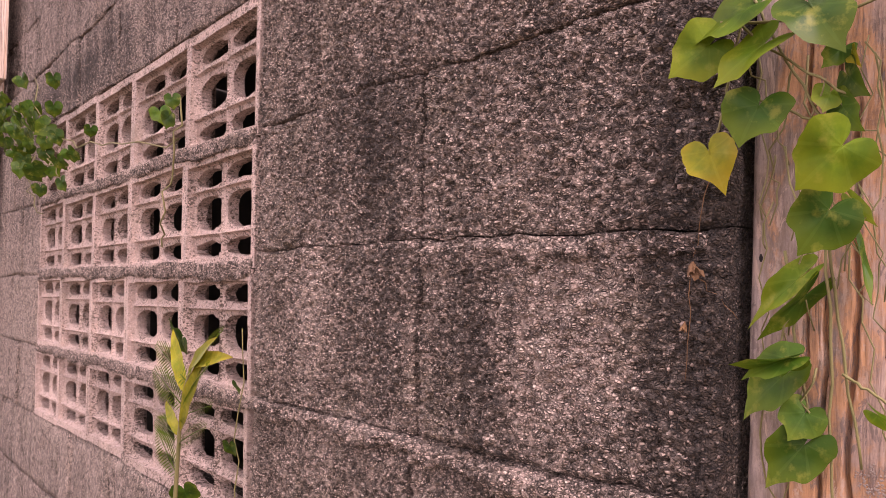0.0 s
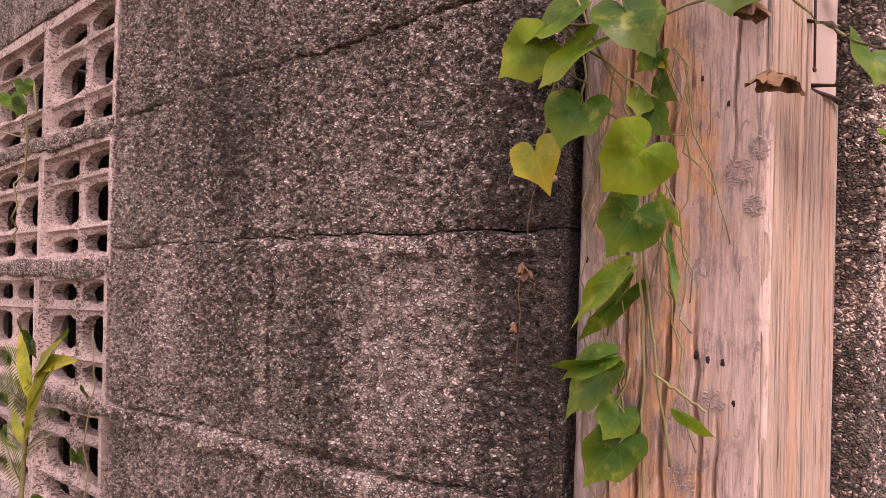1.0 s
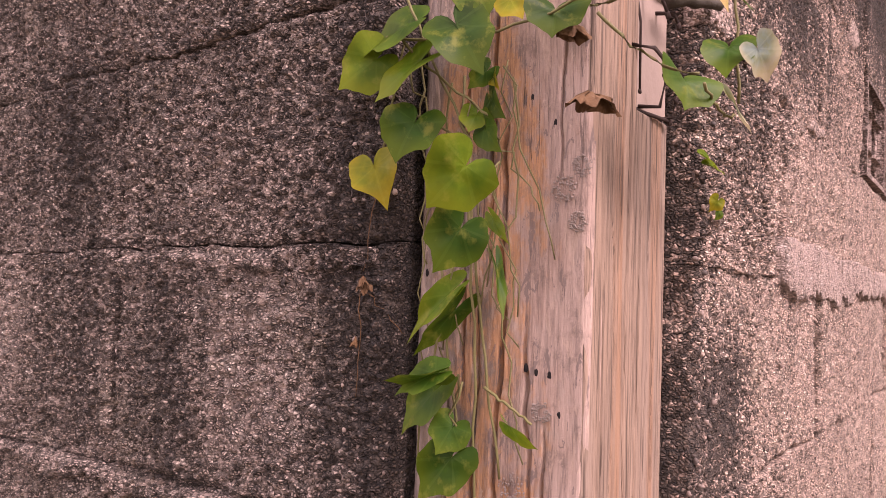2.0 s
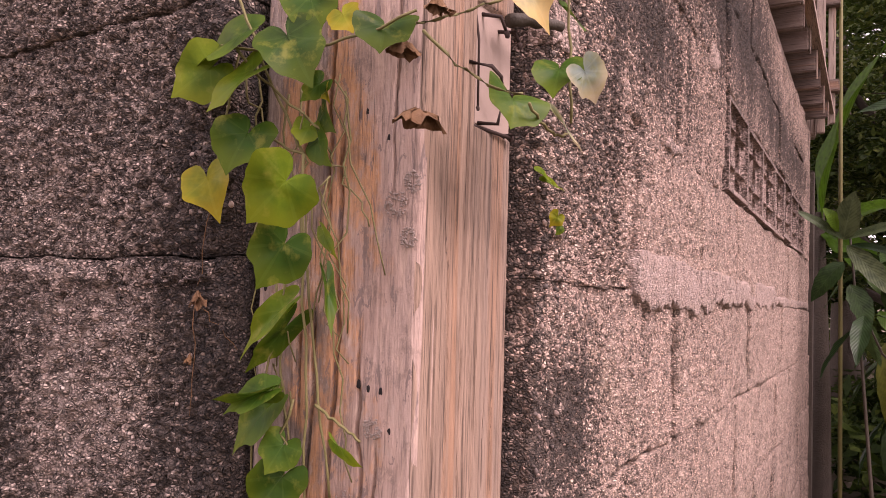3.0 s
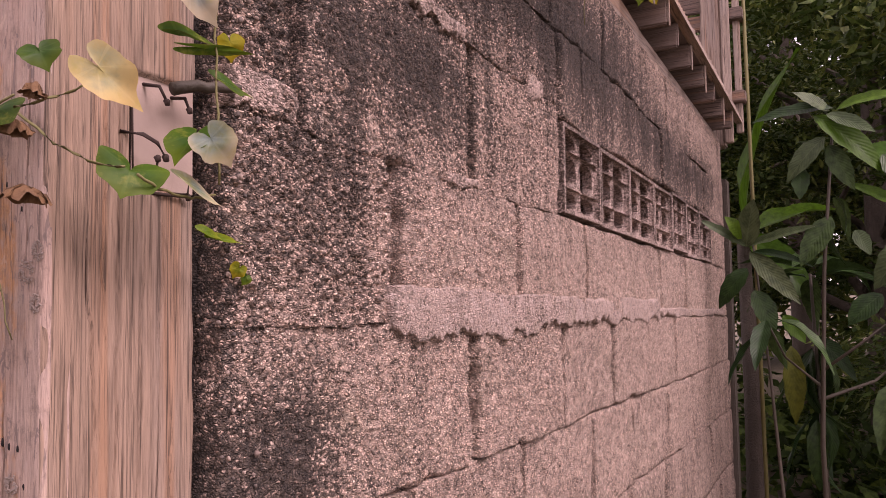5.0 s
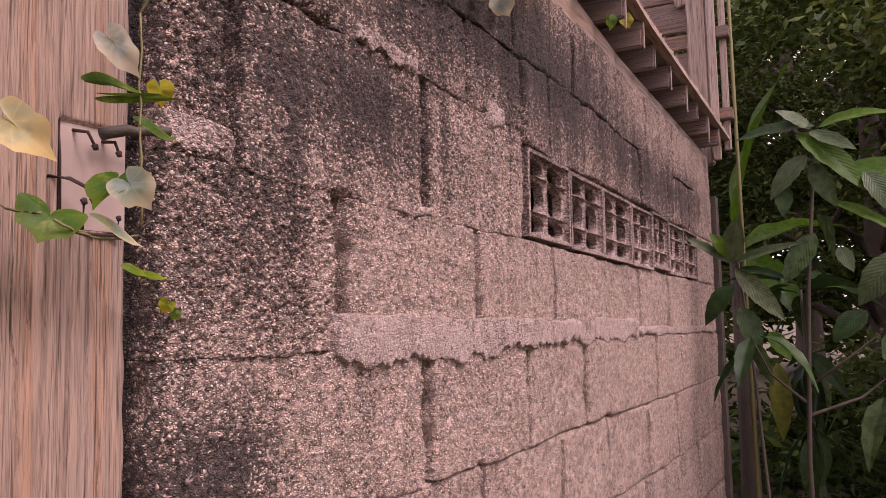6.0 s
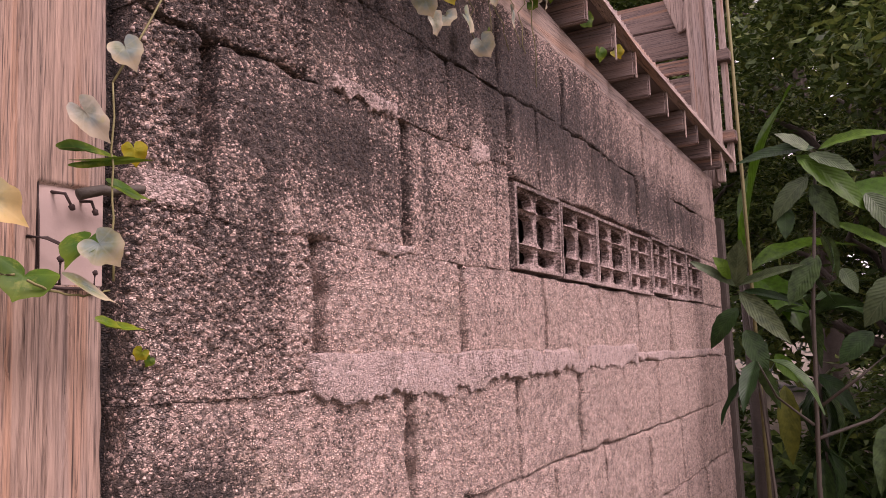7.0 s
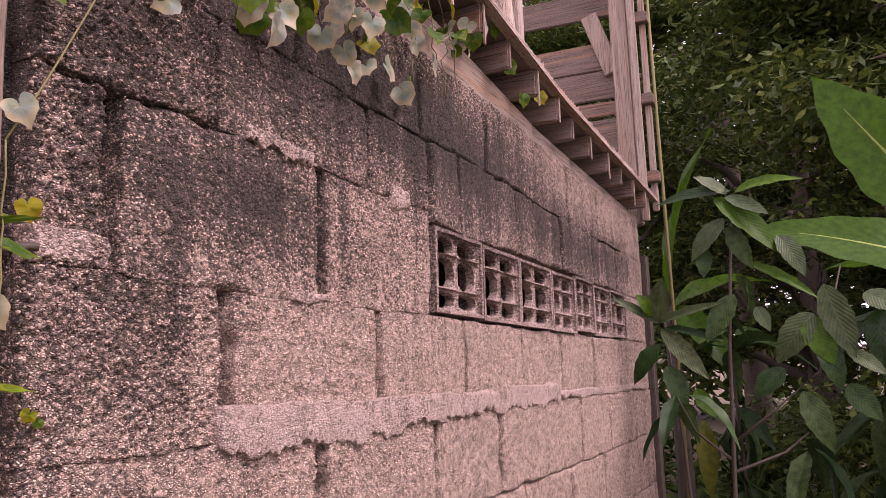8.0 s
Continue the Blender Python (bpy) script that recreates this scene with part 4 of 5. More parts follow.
MID_LEAVES = [
    (0.497, 0.203, 1.604, 0.204, 1.588, 0.022, "l"), (0.497, 0.192, 1.614, 0.177, 1.597, 0.018, "d"), (0.497, 0.196, 1.594, 0.181, 1.575, 0.016, "g"),
    (0.497, 0.196, 1.632, 0.207, 1.618, 0.018, "g"), (0.497, 0.190, 1.628, 0.183, 1.616, 0.007, "y"), (0.497, 0.188, 1.532, 0.171, 1.514, 0.008, "l"),
    (0.497, 0.184, 1.501, 0.168, 1.468, 0.008, "g")]
LOW_LEAVES = [
    (0.497, 0.222, 1.481, 0.254, 1.448, 0.015, "l"), (0.497, 0.216, 1.471, 0.243, 1.434, 0.015, "g"), (0.482, 0.223, 1.427, 0.258, 1.421, 0.013, "g"),
    (0.482, 0.221, 1.428, 0.248, 1.410, 0.017, "g"), (0.497, 0.230, 1.416, 0.256, 1.381, 0.026, "g"), (0.497, 0.216, 1.392, 0.225, 1.372, 0.030, "g"),
    (0.497, 0.216, 1.371, 0.238, 1.338, 0.038, "g"), (0.497, 0.171, 1.398, 0.149, 1.387, 0.011, "l")]
for x, y0, z0, y1, z1, wide, key in POST_LEAVES + NEAR_LEAVES + MID_LEAVES + LOW_LEAVES:
    span_leaf(vine, key, (x + 0.006, y0, z0), (x - 0.002, y1, z1), wide, (-0.88, -0.45, 0.05))
# leaves before the pale wall and the hinge recess: depth, then x and height of notch and tip
SIDE_LEAVES = [(0.078, 0.561, 1.624, 0.547, 1.6, 0.048, "g"), (0.064, 0.605, 1.654, 0.58, 1.629, 0.026, "g"), (0.045, 0.603, 1.649, 0.619, 1.63, 0.036, "p"), (0.052, 0.515, 1.68, 0.543, 1.658, 0.035, "w"),
    (0.06, 0.596, 1.617, 0.635, 1.597, 0.008, "p"), (0.07, 0.615, 1.724, 0.681, 1.733, 0.007, "g"), (0.07, 0.639, 1.705, 0.669, 1.693, 0.01, "g"), (0.06, 0.481, 1.683, 0.484, 1.671, 0.027, "d"),
    (0.09, 0.639, 1.586, 0.658, 1.581, 0.007, "l"), (0.09, 0.653, 1.581, 0.682, 1.581, 0.006, "l"), (0.06, 0.636, 1.832, 0.643, 1.81, 0.032, "p"), (0.06, 0.598, 1.763, 0.618, 1.738, 0.028, "p"),
    (0.08, 0.605, 1.734, 0.653, 1.736, 0.008, "g")]
for y, x0, z0, x1, z1, wide, key in SIDE_LEAVES:
    span_leaf(vine, key, (x0, y + 0.004, z0), (x1, y - 0.002, z1), wide, (-0.6, -0.78, 0.05))
rt0 = random.Random(12)
STEMS = [((0.49, 0.262, 1.70), (0.50, 0.205, 1.585), 0.0), ((0.50, 0.205, 1.585), (0.512, 0.20, 1.30), 0.0), ((0.505, 0.212, 1.56), (0.515, 0.185, 1.36), 0.0),
         ((0.49, 0.262, 1.662), (0.50, 0.190, 1.60), 0.0), ((0.49, 0.275, 1.664), (0.50, 0.12, 1.668), 0.008), ((0.50, 0.115, 1.655), (0.545, 0.068, 1.622), 0.004),
         ((0.555, 0.068, 1.618), (0.628, 0.070, 1.612), 0.004), ((0.630, 0.068, 1.62), (0.632, 0.075, 1.80), 0.0), ((0.50, 0.12, 1.660), (0.545, 0.075, 1.685), -0.003),
         ((0.632, 0.075, 1.80), (0.78, 0.07, 2.10), 0.0), ((0.49, 0.27, 1.70), (0.50, 0.24, 2.15), 0.0), ((0.512, 0.236, 1.50), (0.51, 0.215, 1.38), 0.0),
         ((0.495, 0.285, 1.56), (0.495, 0.262, 1.66), 0.0), ((0.509, 0.195, 1.42), (0.512, 0.16, 1.40), -0.004), ((0.50, 0.205, 1.585), (0.495, 0.26, 1.615), 0.0)]
for i, (a, b, sag) in enumerate(STEMS):
    bm = bmesh.new()
    tube(bm, bowed(a, b, sag + 0.004, 12, i, 0.0013), 0.0011, 0.0009, 6)
    part("stem", bm, STEM, vine)

for i in range(22):
    y, z = rt0.uniform(0.165, 0.262), rt0.uniform(1.36, 1.66)
    bm = bmesh.new()
    tube(bm, bowed((rt0.uniform(0.498, 0.520), y, z), (rt0.uniform(0.505, 0.524), y + rt0.uniform(-0.035, 0.03), z - rt0.uniform(0.05, 0.16)), 0.0, 9, 400 + i, 0.005), rt0.uniform(0.0005, 0.0010), 0.0005, 4)
    part("tendril", bm, STEM, vine)

# shrivelled leaves hanging from the vine
def crumpled(at, size, seed, squash=1.0):
    """A dry leaf drawn together: a pleated cup with five bent points."""
    r = random.Random(seed)
    bm = bmesh.new()
    top = bm.verts.new((0, 0, 0.35))
    n, loops = 40, []
    ph = [r.uniform(0, 6.28) for _ in range(3)]
    for q in (0.25, 0.5, 0.75, 1.0):
        vs = []
        for i in range(n):
            a = 2 * math.pi * i / n
            reach = q * (0.72 + 0.38 * abs(math.cos(2.5 * a + ph[0])) ** 3)
            pleat = 0.10 * q * math.sin(9 * a + ph[1]) + 0.06 * q * math.sin(15 * a + ph[2]) + r.uniform(-0.02, 0.02)
            vs.append(bm.verts.new((reach * math.cos(a), 0.45 * reach * math.sin(a) + pleat, 0.35 - 0.85 * q ** 1.6 + 0.9 * pleat + 0.35 * max(0, q - 0.7) * math.cos(2.5 * a))))
        loops.append(vs)
    for i in range(n):
        j = (i + 1) % n
        bm.faces.new((top, loops[0][i], loops[0][j]))
        for a, b in zip(loops, loops[1:]):
            bm.faces.new((a[i], b[i], b[j], a[j]))
    for v in bm.verts:
        v.co += 0.34 * noise.noise_vector(v.co * 1.9 + Vector((seed, 0, seed))) + 0.12 * noise.noise_vector(v.co * 5 + Vector((0, seed, 0)))
    bm.transform(Matrix.Translation(at) @ pose(0, 0, 0, r.uniform(-45, -10), r.uniform(-15, 15), -50) @ Matrix.Diagonal((size, size, size * squash, 1)))
    return bm


for at, size, seed, tall, lab in (((0.510, 0.121, 1.606), 0.017, 4, 0.85, "curled dry brown leaf"), ((0.512, 0.137, 1.652), 0.012, 9, 1.0, "curled dry brown leaf"),
                                  ((0.505, 0.108, 1.672), 0.010, 12, 1.1, "curled dry brown leaf"), ((0.500, 0.300, 1.486), 0.006, 15, 2.0, "shrivelled brown leaf"), ((0.502, 0.308, 1.442), 0.0032, 22, 2.2, "shrivelled brown leaf")):
    part("dry_leaf", crumpled(at, size, seed, tall), DRY, vine, lab)
for i, (a, b) in enumerate((((0.497, 0.285, 1.56), (0.500, 0.300, 1.495)), ((0.500, 0.302, 1.48), (0.505, 0.308, 1.40)), ((0.500, 0.298, 1.48), (0.512, 0.270, 1.45)))):
    bm = bmesh.new()
    tube(bm, bowed(a, b, 0.0, 6, 50 + i, 0.002), 0.0004, 0.0003, 4)
    part("tendril", bm, DRY, vine, "thin dry tendril")

# the same kind of vine hangs over the top of the pale wall
top_vine = empty("vine", "vine with pale silvery heart leaves hanging over the wall top", "vine")
rt = random.Random(5)
TOP_A_LEAVES = [(0.934, 2.035, 0.055), (0.976, 2.02, 0.058), (1.014, 2.064, 0.05), (1.039, 2.062, 0.05), (1.066, 2.098, 0.045), (1.086, 2.054, 0.052), (1.138, 2.082, 0.052),
                (1.163, 2.134, 0.045), (1.193, 2.074, 0.048), (1.217, 2.049, 0.046), (1.238, 2.135, 0.048), (1.253, 2.071, 0.046), (1.32, 2.088, 0.052), (1.352, 2.051, 0.054),
                (1.403, 2.083, 0.05), (1.477, 2.147, 0.055), (1.386, 2.154, 0.045), (1.315, 2.186, 0.05), (1.413, 2.226, 0.052), (1.495, 2.218, 0.052), (1.554, 2.302, 0.055),
                (1.249, 2.185, 0.046), (1.116, 2.128, 0.044), (0.99, 2.075, 0.045), (1.578, 2.268, 0.05), (1.17, 2.118, 0.046), (1.264, 2.115, 0.046)]
for x, z, s in TOP_A_LEAVES:
    put_leaf(top_vine, rt.choice("pppppgy"), (x, 0.07 + rt.uniform(-0.02, 0.02), z + 0.01), s * rt.uniform(0.95, 1.2), rt.uniform(-65, 10), -28, rt.uniform(-25, 40), rt.uniform(-50, 55))
for i in range(210):
    x = rt.uniform(0.66, 1.75)
    z = 2.06 + (x - 0.93) * 0.30 + rt.uniform(-0.02, 0.24)
    put_leaf(top_vine, rt.choice("ppgggddy"), (x, 0.075 + rt.uniform(-0.05, 0.05) + (0.08 if z > 2.3 else 0), z), rt.uniform(0.034, 0.060), rt.uniform(-80, 60), -28, rt.uniform(-40, 60), rt.uniform(-75, 75))
for i in range(16):
    x = 0.72 + 0.06 * i
    bm = bmesh.new()
    tube(bm, bowed((x, 0.09, 2.34), (x + rt.uniform(-0.05, 0.12), 0.085, rt.uniform(2.06, 2.2)), rt.uniform(-0.02, 0.02), 9, 80 + i, 0.008), 0.0014, 0.0009, 5)
    part("stem", bm, STEM, top_vine)
# small leaves along the crevice beside the post and on the timber plate
for x, y, z, s, key in ((0.672, 0.098, 1.745, 0.030, "y"), (0.680, 0.098, 1.555, 0.018, "y"), (0.690, 0.099, 1.548, 0.014, "g"), (1.90, 0.06, 2.30, 0.05, "g"), (1.98, 0.06, 2.24, 0.05, "g"), (2.10, 0.05, 2.28, 0.05, "y"), (1.80, 0.06, 2.36, 0.06, "g"), (1.72, 0.06, 2.33, 0.06, "p")):
    put_leaf(top_vine, key, (x, y, z), s, rt.uniform(-50, 50), -28, 10, rt.uniform(-30, 30))

# vine and weed in front of the vent blocks
far_vine = empty("vine", "small green vine trailing over the vent blocks", "vine")
FAR_LEAVES = [(3.122, 1.932, 0.073), (2.818, 1.837, 0.066), (2.639, 1.926, 0.072), (2.584, 1.874, 0.081), (2.289, 1.797, 0.054), (2.34, 1.884, 0.055), (2.513, 1.719, 0.059), (2.077, 1.722, 0.041),
              (2.241, 1.722, 0.053), (2.807, 1.779, 0.065), (1.91, 1.769, 0.038), (1.388, 1.734, 0.044), (1.328, 1.752, 0.034), (2.861, 2.055, 0.067), (2.354, 1.968, 0.056), (1.35, 1.72, 0.04), (2.45, 1.80, 0.06), (2.7, 1.86, 0.07), (2.95, 1.88, 0.07), (2.5, 1.66, 0.05), (2.2, 1.66, 0.05)]
for i in range(44):
    y = 2.15 + 1.05 * rt.random() ** 0.7
    put_leaf(far_vine, rt.choice("dddg"), (0.45 + rt.uniform(-0.03, 0.03), y, 1.70 + (y - 2.15) * 0.24 + rt.uniform(-0.10, 0.12)), rt.uniform(0.045, 0.08), rt.uniform(-60, 60), -55, rt.uniform(-20, 40), rt.uniform(-60, 60))
for y, z, s in FAR_LEAVES:
    put_leaf(far_vine, rt.choice("gddd"), (0.45, y, z + 0.01), s * 1.1, rt.uniform(-50, 50), -55, rt.uniform(-10, 30), rt.uniform(-40, 40))
for i, (a, b) in enumerate((((0.46, 3.2, 1.95), (0.46, 2.2, 1.72)), ((0.46, 2.7, 2.05), (0.46, 2.3, 1.70)), ((0.47, 2.6, 1.9), (0.47, 1.35, 1.70)), ((0.47, 1.35, 1.78), (0.47, 1.42, 1.5)), ((0.46, 3.0, 1.9), (0.46, 2.5, 1.60)))):
    bm = bmesh.new()
    tube(bm, bowed(a, b, 0.05, 12, 140 + i, 0.015), 0.002, 0.0015, 5)
    part("stem", bm, STEM, far_vine)


def blade_mesh(name, seed, material, ratio=0.28, droop=0.35, rows=12, torn=0.0):
    """A long leaf of length 1 along +x from its stalk, arching down."""
    r = random.Random(seed)
    bm = bmesh.new()
    uv = bm.loops.layers.uv.new("UVMap")
    cols = (-1, -0.6, -0.2, 0, 0.2, 0.6, 1)
    grid, uvs = [], {}
    ph = r.uniform(0, 6.28)
    for i in range(rows + 1):
        t = i / rows
        half = ratio * 0.5 * (math.sin(math.pi * min(1, t * 1.02) ** 0.85) ** 0.75 if 0 < t < 1 else 0.015)
        row = []
        for c in cols:
            edge = 1 + 0.06 * math.sin(9 * t * 3.1 + ph + c)
            x = t * (1 - 0.1 * droop)
            y = c * half * edge
            z = -droop * t * t * 0.8 + 0.28 * t * droop + 0.35 * half * abs(c) ** 1.2 + 0.012 * abs(c) * math.sin(16 * t + ph * (1 if c > 0 else 2))
            v = bm.verts.new((x, y, z))
            uvs[v] = (0.5 + 0.45 * c * (0.3 + 0.7 * min(1, half / (ratio * 0.5))), t)
            row.append(v)
        grid.append(row)
    for a, b in zip(grid, grid[1:]):
        for j in range(len(cols) - 1):
            bm.faces.new((a[j], b[j], b[j + 1], a[j + 1]))
    for f in bm.faces:
        for lp in f.loops:
            lp[uv].uv = uvs[lp.vert]
    me = bpy.data.meshes.new(name)
    bm.to_mesh(me)
    bm.free()
    me.shade_smooth()
    me.materials.append(material)
    return me


def leaf_to(thing, mesh, base, tip_at, face, origin=(0, 0, 0), wide=1.0, name="leaf"):
    """A leaf from its stalk to its tip, its upper side turned to face."""
    b, d = Vector(base) - Vector(origin), Vector(tip_at) - Vector(base)
    ax = d.normalized()
    ay = Vector(face).cross(ax).normalized()
    q = Matrix((ax, ay, ax.cross(ay))).transposed().to_4x4()
    ob = mesh_object(name, mesh, None, thing)
    L = d.length * 1.06
    ob.matrix_basis = Matrix.Translation(b) @ q @ Matrix.Diagonal((L, L * wide, L * 0.5, 1))


def feather(bm, a, b, leaflet, pairs, up):
    """A feathery leaf: a midrib with pairs of narrow leaflets."""
    a, b = Vector(a), Vector(b)
    d = (b - a).normalized()
    side = d.cross(Vector(up)).normalized()
    nrm = side.cross(d)
    tube(bm, [a.lerp(b, t / 5) - nrm * 0.008 * (t / 5) ** 2 for t in range(6)], 0.0011, 0.0006, 4)
    for i in range(pairs):
        t = (i + 0.6) / pairs
        p = a.lerp(b, t) - nrm * 0.008 * t * t
        ln = leaflet * math.sin(math.pi * (0.18 + 0.74 * t))
        for sg in (-1, 1):
            tipp = p + sg * side * ln + d * ln * 0.45
            mid1 = p.lerp(tipp, 0.5) + d * ln * 0.06 + nrm * 0.001
            mid2 = p.lerp(tipp, 0.5) - d * ln * 0.06
            v = [bm.verts.new(q) for q in (p, mid2, tipp, mid1)]
            bm.faces.new(v)


weed = empty("weed", "young bright green feathery weed rising before the vent blocks", "weed")
bm = bmesh.new()
tube(bm, [(0.43, 1.21, 0.0), (0.425, 1.19, 0.6), (0.42, 1.164, 1.10), (0.42, 1.154, 1.21), (0.42, 1.141, 1.27), (0.42, 1.11, 1.32)], 0.0045, 0.0022, 7)
part("stem", bm, STEM, weed)
for a, b, n in (((0.42, 1.12, 1.31), (0.41, 0.99, 1.385), 11), ((0.42, 1.13, 1.29), (0.42, 1.30, 1.335), 10), ((0.42, 1.145, 1.25), (0.42, 1.31, 1.29), 10), ((0.42, 1.14, 1.26), (0.40, 1.01, 1.335), 10),
                ((0.42, 1.155, 1.20), (0.42, 1.29, 1.205), 9), ((0.42, 1.155, 1.19), (0.41, 1.04, 1.24), 9), ((0.42, 1.16, 1.14), (0.42, 1.28, 1.19), 9), ((0.42, 1.155, 1.23), (0.41, 1.02, 1.275), 9)):
    bm = bmesh.new()
    feather(bm, a, b, 0.024, n * 2, (-1, 0.1, 0.5))
    part("feathery_leaf", bm, LEAF_GREEN, weed)
WEED_BLADE = blade_mesh("young_leaf", 91, LEAF_YELLOW, 0.16, 0.3)
for a, b in (((0.42, 1.150, 1.21), (0.405, 1.045, 1.345)), ((0.42, 1.125, 1.30), (0.40, 1.00, 1.372)), ((0.42, 1.110, 1.32), (0.41, 0.965, 1.352)), ((0.42, 1.135, 1.27), (0.42, 1.215, 1.365)), ((0.42, 1.152, 1.20), (0.42, 1.235, 1.245))):
    leaf_to(weed, WEED_BLADE, a, b, (-0.8, -0.5, 0.5), wide=1.0, name="young_leaf")
for y, z, s in ((1.22, 1.34, 0.06), (1.25, 1.36, 0.05), (1.17, 1.10, 0.06), (0.96, 1.09, 0.05), (1.0, 1.21, 0.035), (0.985, 1.30, 0.03)):
    put_leaf(weed, "d", (0.44, y, z), s, rt.uniform(-60, 60), -55, 20, rt.uniform(-40, 40), "dark green broad leaf")
bm = bmesh.new()
tube(bm, bowed((0.46, 1.02, 0.9), (0.46, 1.02, 1.38), 0.0, 12, 7, 0.006), 0.0012, 0.0008, 5)
part("tendril", bm, STEM, weed)


# ---- timber on top of the pale wall ----
def fall_b(x):
    return -(x - 0.95) * 0.026


floor_frame = empty("roof_frame", "weathered timber plate with joists and a ragged roof edge on the wall", "roof frame", at=(2.4, 0.2, 2.23))
fm = floor_frame.matrix_basis.inverted()
slope = Matrix.Translation((0.95, 0, 0)) @ pose(0, 0, 0, 0, math.degrees(math.atan(0.026)), 0) @ Matrix.Translation((-0.95, 0, 0))
FM = fm @ slope
def lift(x):
    """The plate is thicker towards the corner."""
    return 0.042 + max(0.0, 2.2 - x) * 0.083 - max(0.0, x - 2.2) * 0.014


def bent_bar(name, x0, x1, y0, y1, low, high, material, label="", flat=False):
    """A bar along the wall that follows the plate's top; flat: its underside lies on the wall."""
    bm = bmesh.new()
    rings = []
    for x in (x0, 2.2, x1):
        zs = (TOP_B + (low if flat else lift(x) + low), TOP_B + lift(x) + high)
        rings.append([bm.verts.new((x, y, z)) for y, z in ((y0, zs[0]), (y1, zs[0]), (y1, zs[1]), (y0, zs[1]))])
    for p, q in zip(rings, rings[1:]):
        for i in range(4):
            bm.faces.new((p[i], q[i], q[(i + 1) % 4], p[(i + 1) % 4]))
    bm.faces.new(rings[0][::-1])
    bm.faces.new(rings[-1])
    bmesh.ops.recalc_face_normals(bm, faces=bm.faces)
    bm.transform(FM)
    return part(name, bm, material, floor_frame, label, smooth=False)


bent_bar("wall_plate", 1.0, 3.56, 0.118, 0.20, -0.002, 0.0, WOOD_X, flat=True)
for i, x in enumerate((1.10, 1.28, 1.455, 1.63, 1.808, 1.979, 2.161, 2.337, 2.53, 2.745, 2.95, 3.16, 3.37)):
    z = TOP_B + lift(x)
    out = 0.042 + rt.uniform(-0.004, 0.010)
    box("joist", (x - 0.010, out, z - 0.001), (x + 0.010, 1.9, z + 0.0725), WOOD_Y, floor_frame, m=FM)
    if i % 3 != 1:
        box("end_strip", (x - 0.004, out - 0.005, z - rt.uniform(0.0, 0.035)), (x + 0.005, out - 0.001, z + 0.07), WOOD_Z, floor_frame, "thin split strip of wood", 0.001, m=FM)
bent_bar("edge_batten", 1.02, 3.60, 0.026, 0.054, 0.0735, 0.088, WOOD_X, "ragged pale batten at the roof edge")
bm = bmesh.new()
for i in range(110):
    x = 1.06 + i * 0.023 + rt.uniform(-0.008, 0.008)
    z = TOP_B + lift(x) + 0.086
    w, h = rt.uniform(0.003, 0.009), rt.uniform(0.004, 0.016)
    vs = [bm.verts.new(q) for q in ((x - w, 0.027, z), (x + w, 0.027, z), (x + w * 0.3, 0.026, z + h), (x - w, 0.036, z), (x + w, 0.036, z), (x + w * 0.3, 0.035, z + h))]
    for f in ((0, 1, 2), (5, 4, 3), (0, 2, 5, 3), (1, 4, 5, 2), (0, 3, 4, 1)):
        bm.faces.new([vs[j] for j in f])
bm.transform(FM)
tagged(part("splinters", bm, WOOD_X, floor_frame, "row of splinters along the batten", smooth=False), kind="stuff")
bent_bar("deck", 0.68, 3.5, 0.056, 3.9, 0.0735, 0.084, TIN, "dark rusty roof sheet")

screen = empty("plank_screen", "open screen of weathered grey planks above the roof edge", "plank screen", at=(3.72, 0.3, 2.1))
sm = screen.matrix_basis.inverted()
for y0, y1, z0, z1, rx in ((0.13, 1.1, 2.95, 3.09, 1.5), (0.13, 1.1, 2.80, 2.945, 1.5), (0.13, 0.55, 2.715, 2.785, 2.0), (0.13, 0.9, 2.51, 2.70, 1.0), (0.13, 0.9, 2.33, 2.50, 1.0), (0.13, 1.0, 3.22, 3.36, 2.0), (0.13, 1.0, 3.40, 3.55, 1.0)):
    box("plank", (3.70, y0, z0), (3.722, y1, z1), WOOD_Y, screen, m=sm @ Matrix.Translation((3.7, 0.13, z0)) @ pose(0, 0, 0, rx, 0, 0) @ Matrix.Translation((-3.7, -0.13, -z0)))
box("upright", (3.62, 0.095, 2.16), (3.70, 0.180, 3.9), WOOD_Z, screen, "squared grey timber upright", 0.006, m=sm)
box("upright", (3.60, 0.058, 2.17), (3.63, 0.092, 3.9), WOOD_Z, screen, "narrow pale board", 0.003, m=sm)
box("upright", (3.66, 0.022, 2.22), (3.69, 0.050, 3.9), WOOD_Z, screen, "narrow pale board", 0.003, m=sm)
for z in (2.35, 2.72, 3.12, 3.5):
    box("spacer", (3.62, 0.005, z), (3.70, 0.09, z + 0.05), WOOD_Y, screen, m=sm)
box("brace", (3.675, 0.16, 2.92), (3.699, 0.24, 3.25), WOOD_Z, screen, "split grey offcut", 0.004, m=sm @ Matrix.Translation((3.68, 0.2, 2.95)) @ pose(0, 0, 0, -18, 0, 0) @ Matrix.Translation((-3.68, -0.2, -2.95)))
bm = bmesh.new()
tube(bm, bowed((2.31, 0.20, 2.31), (2.22, 0.22, 3.2), 0, 6, 3, 0.004), 0.028, 0.026, 10)
bm.transform(sm)
part("pole", bm, WOOD_Z, screen, "round grey pole")
box("pole", (2.34, 0.19, 2.31), (2.40, 0.24, 3.2), WOOD_Z, screen, "squared grey pole", 0.004, m=sm)
bm = bmesh.new()
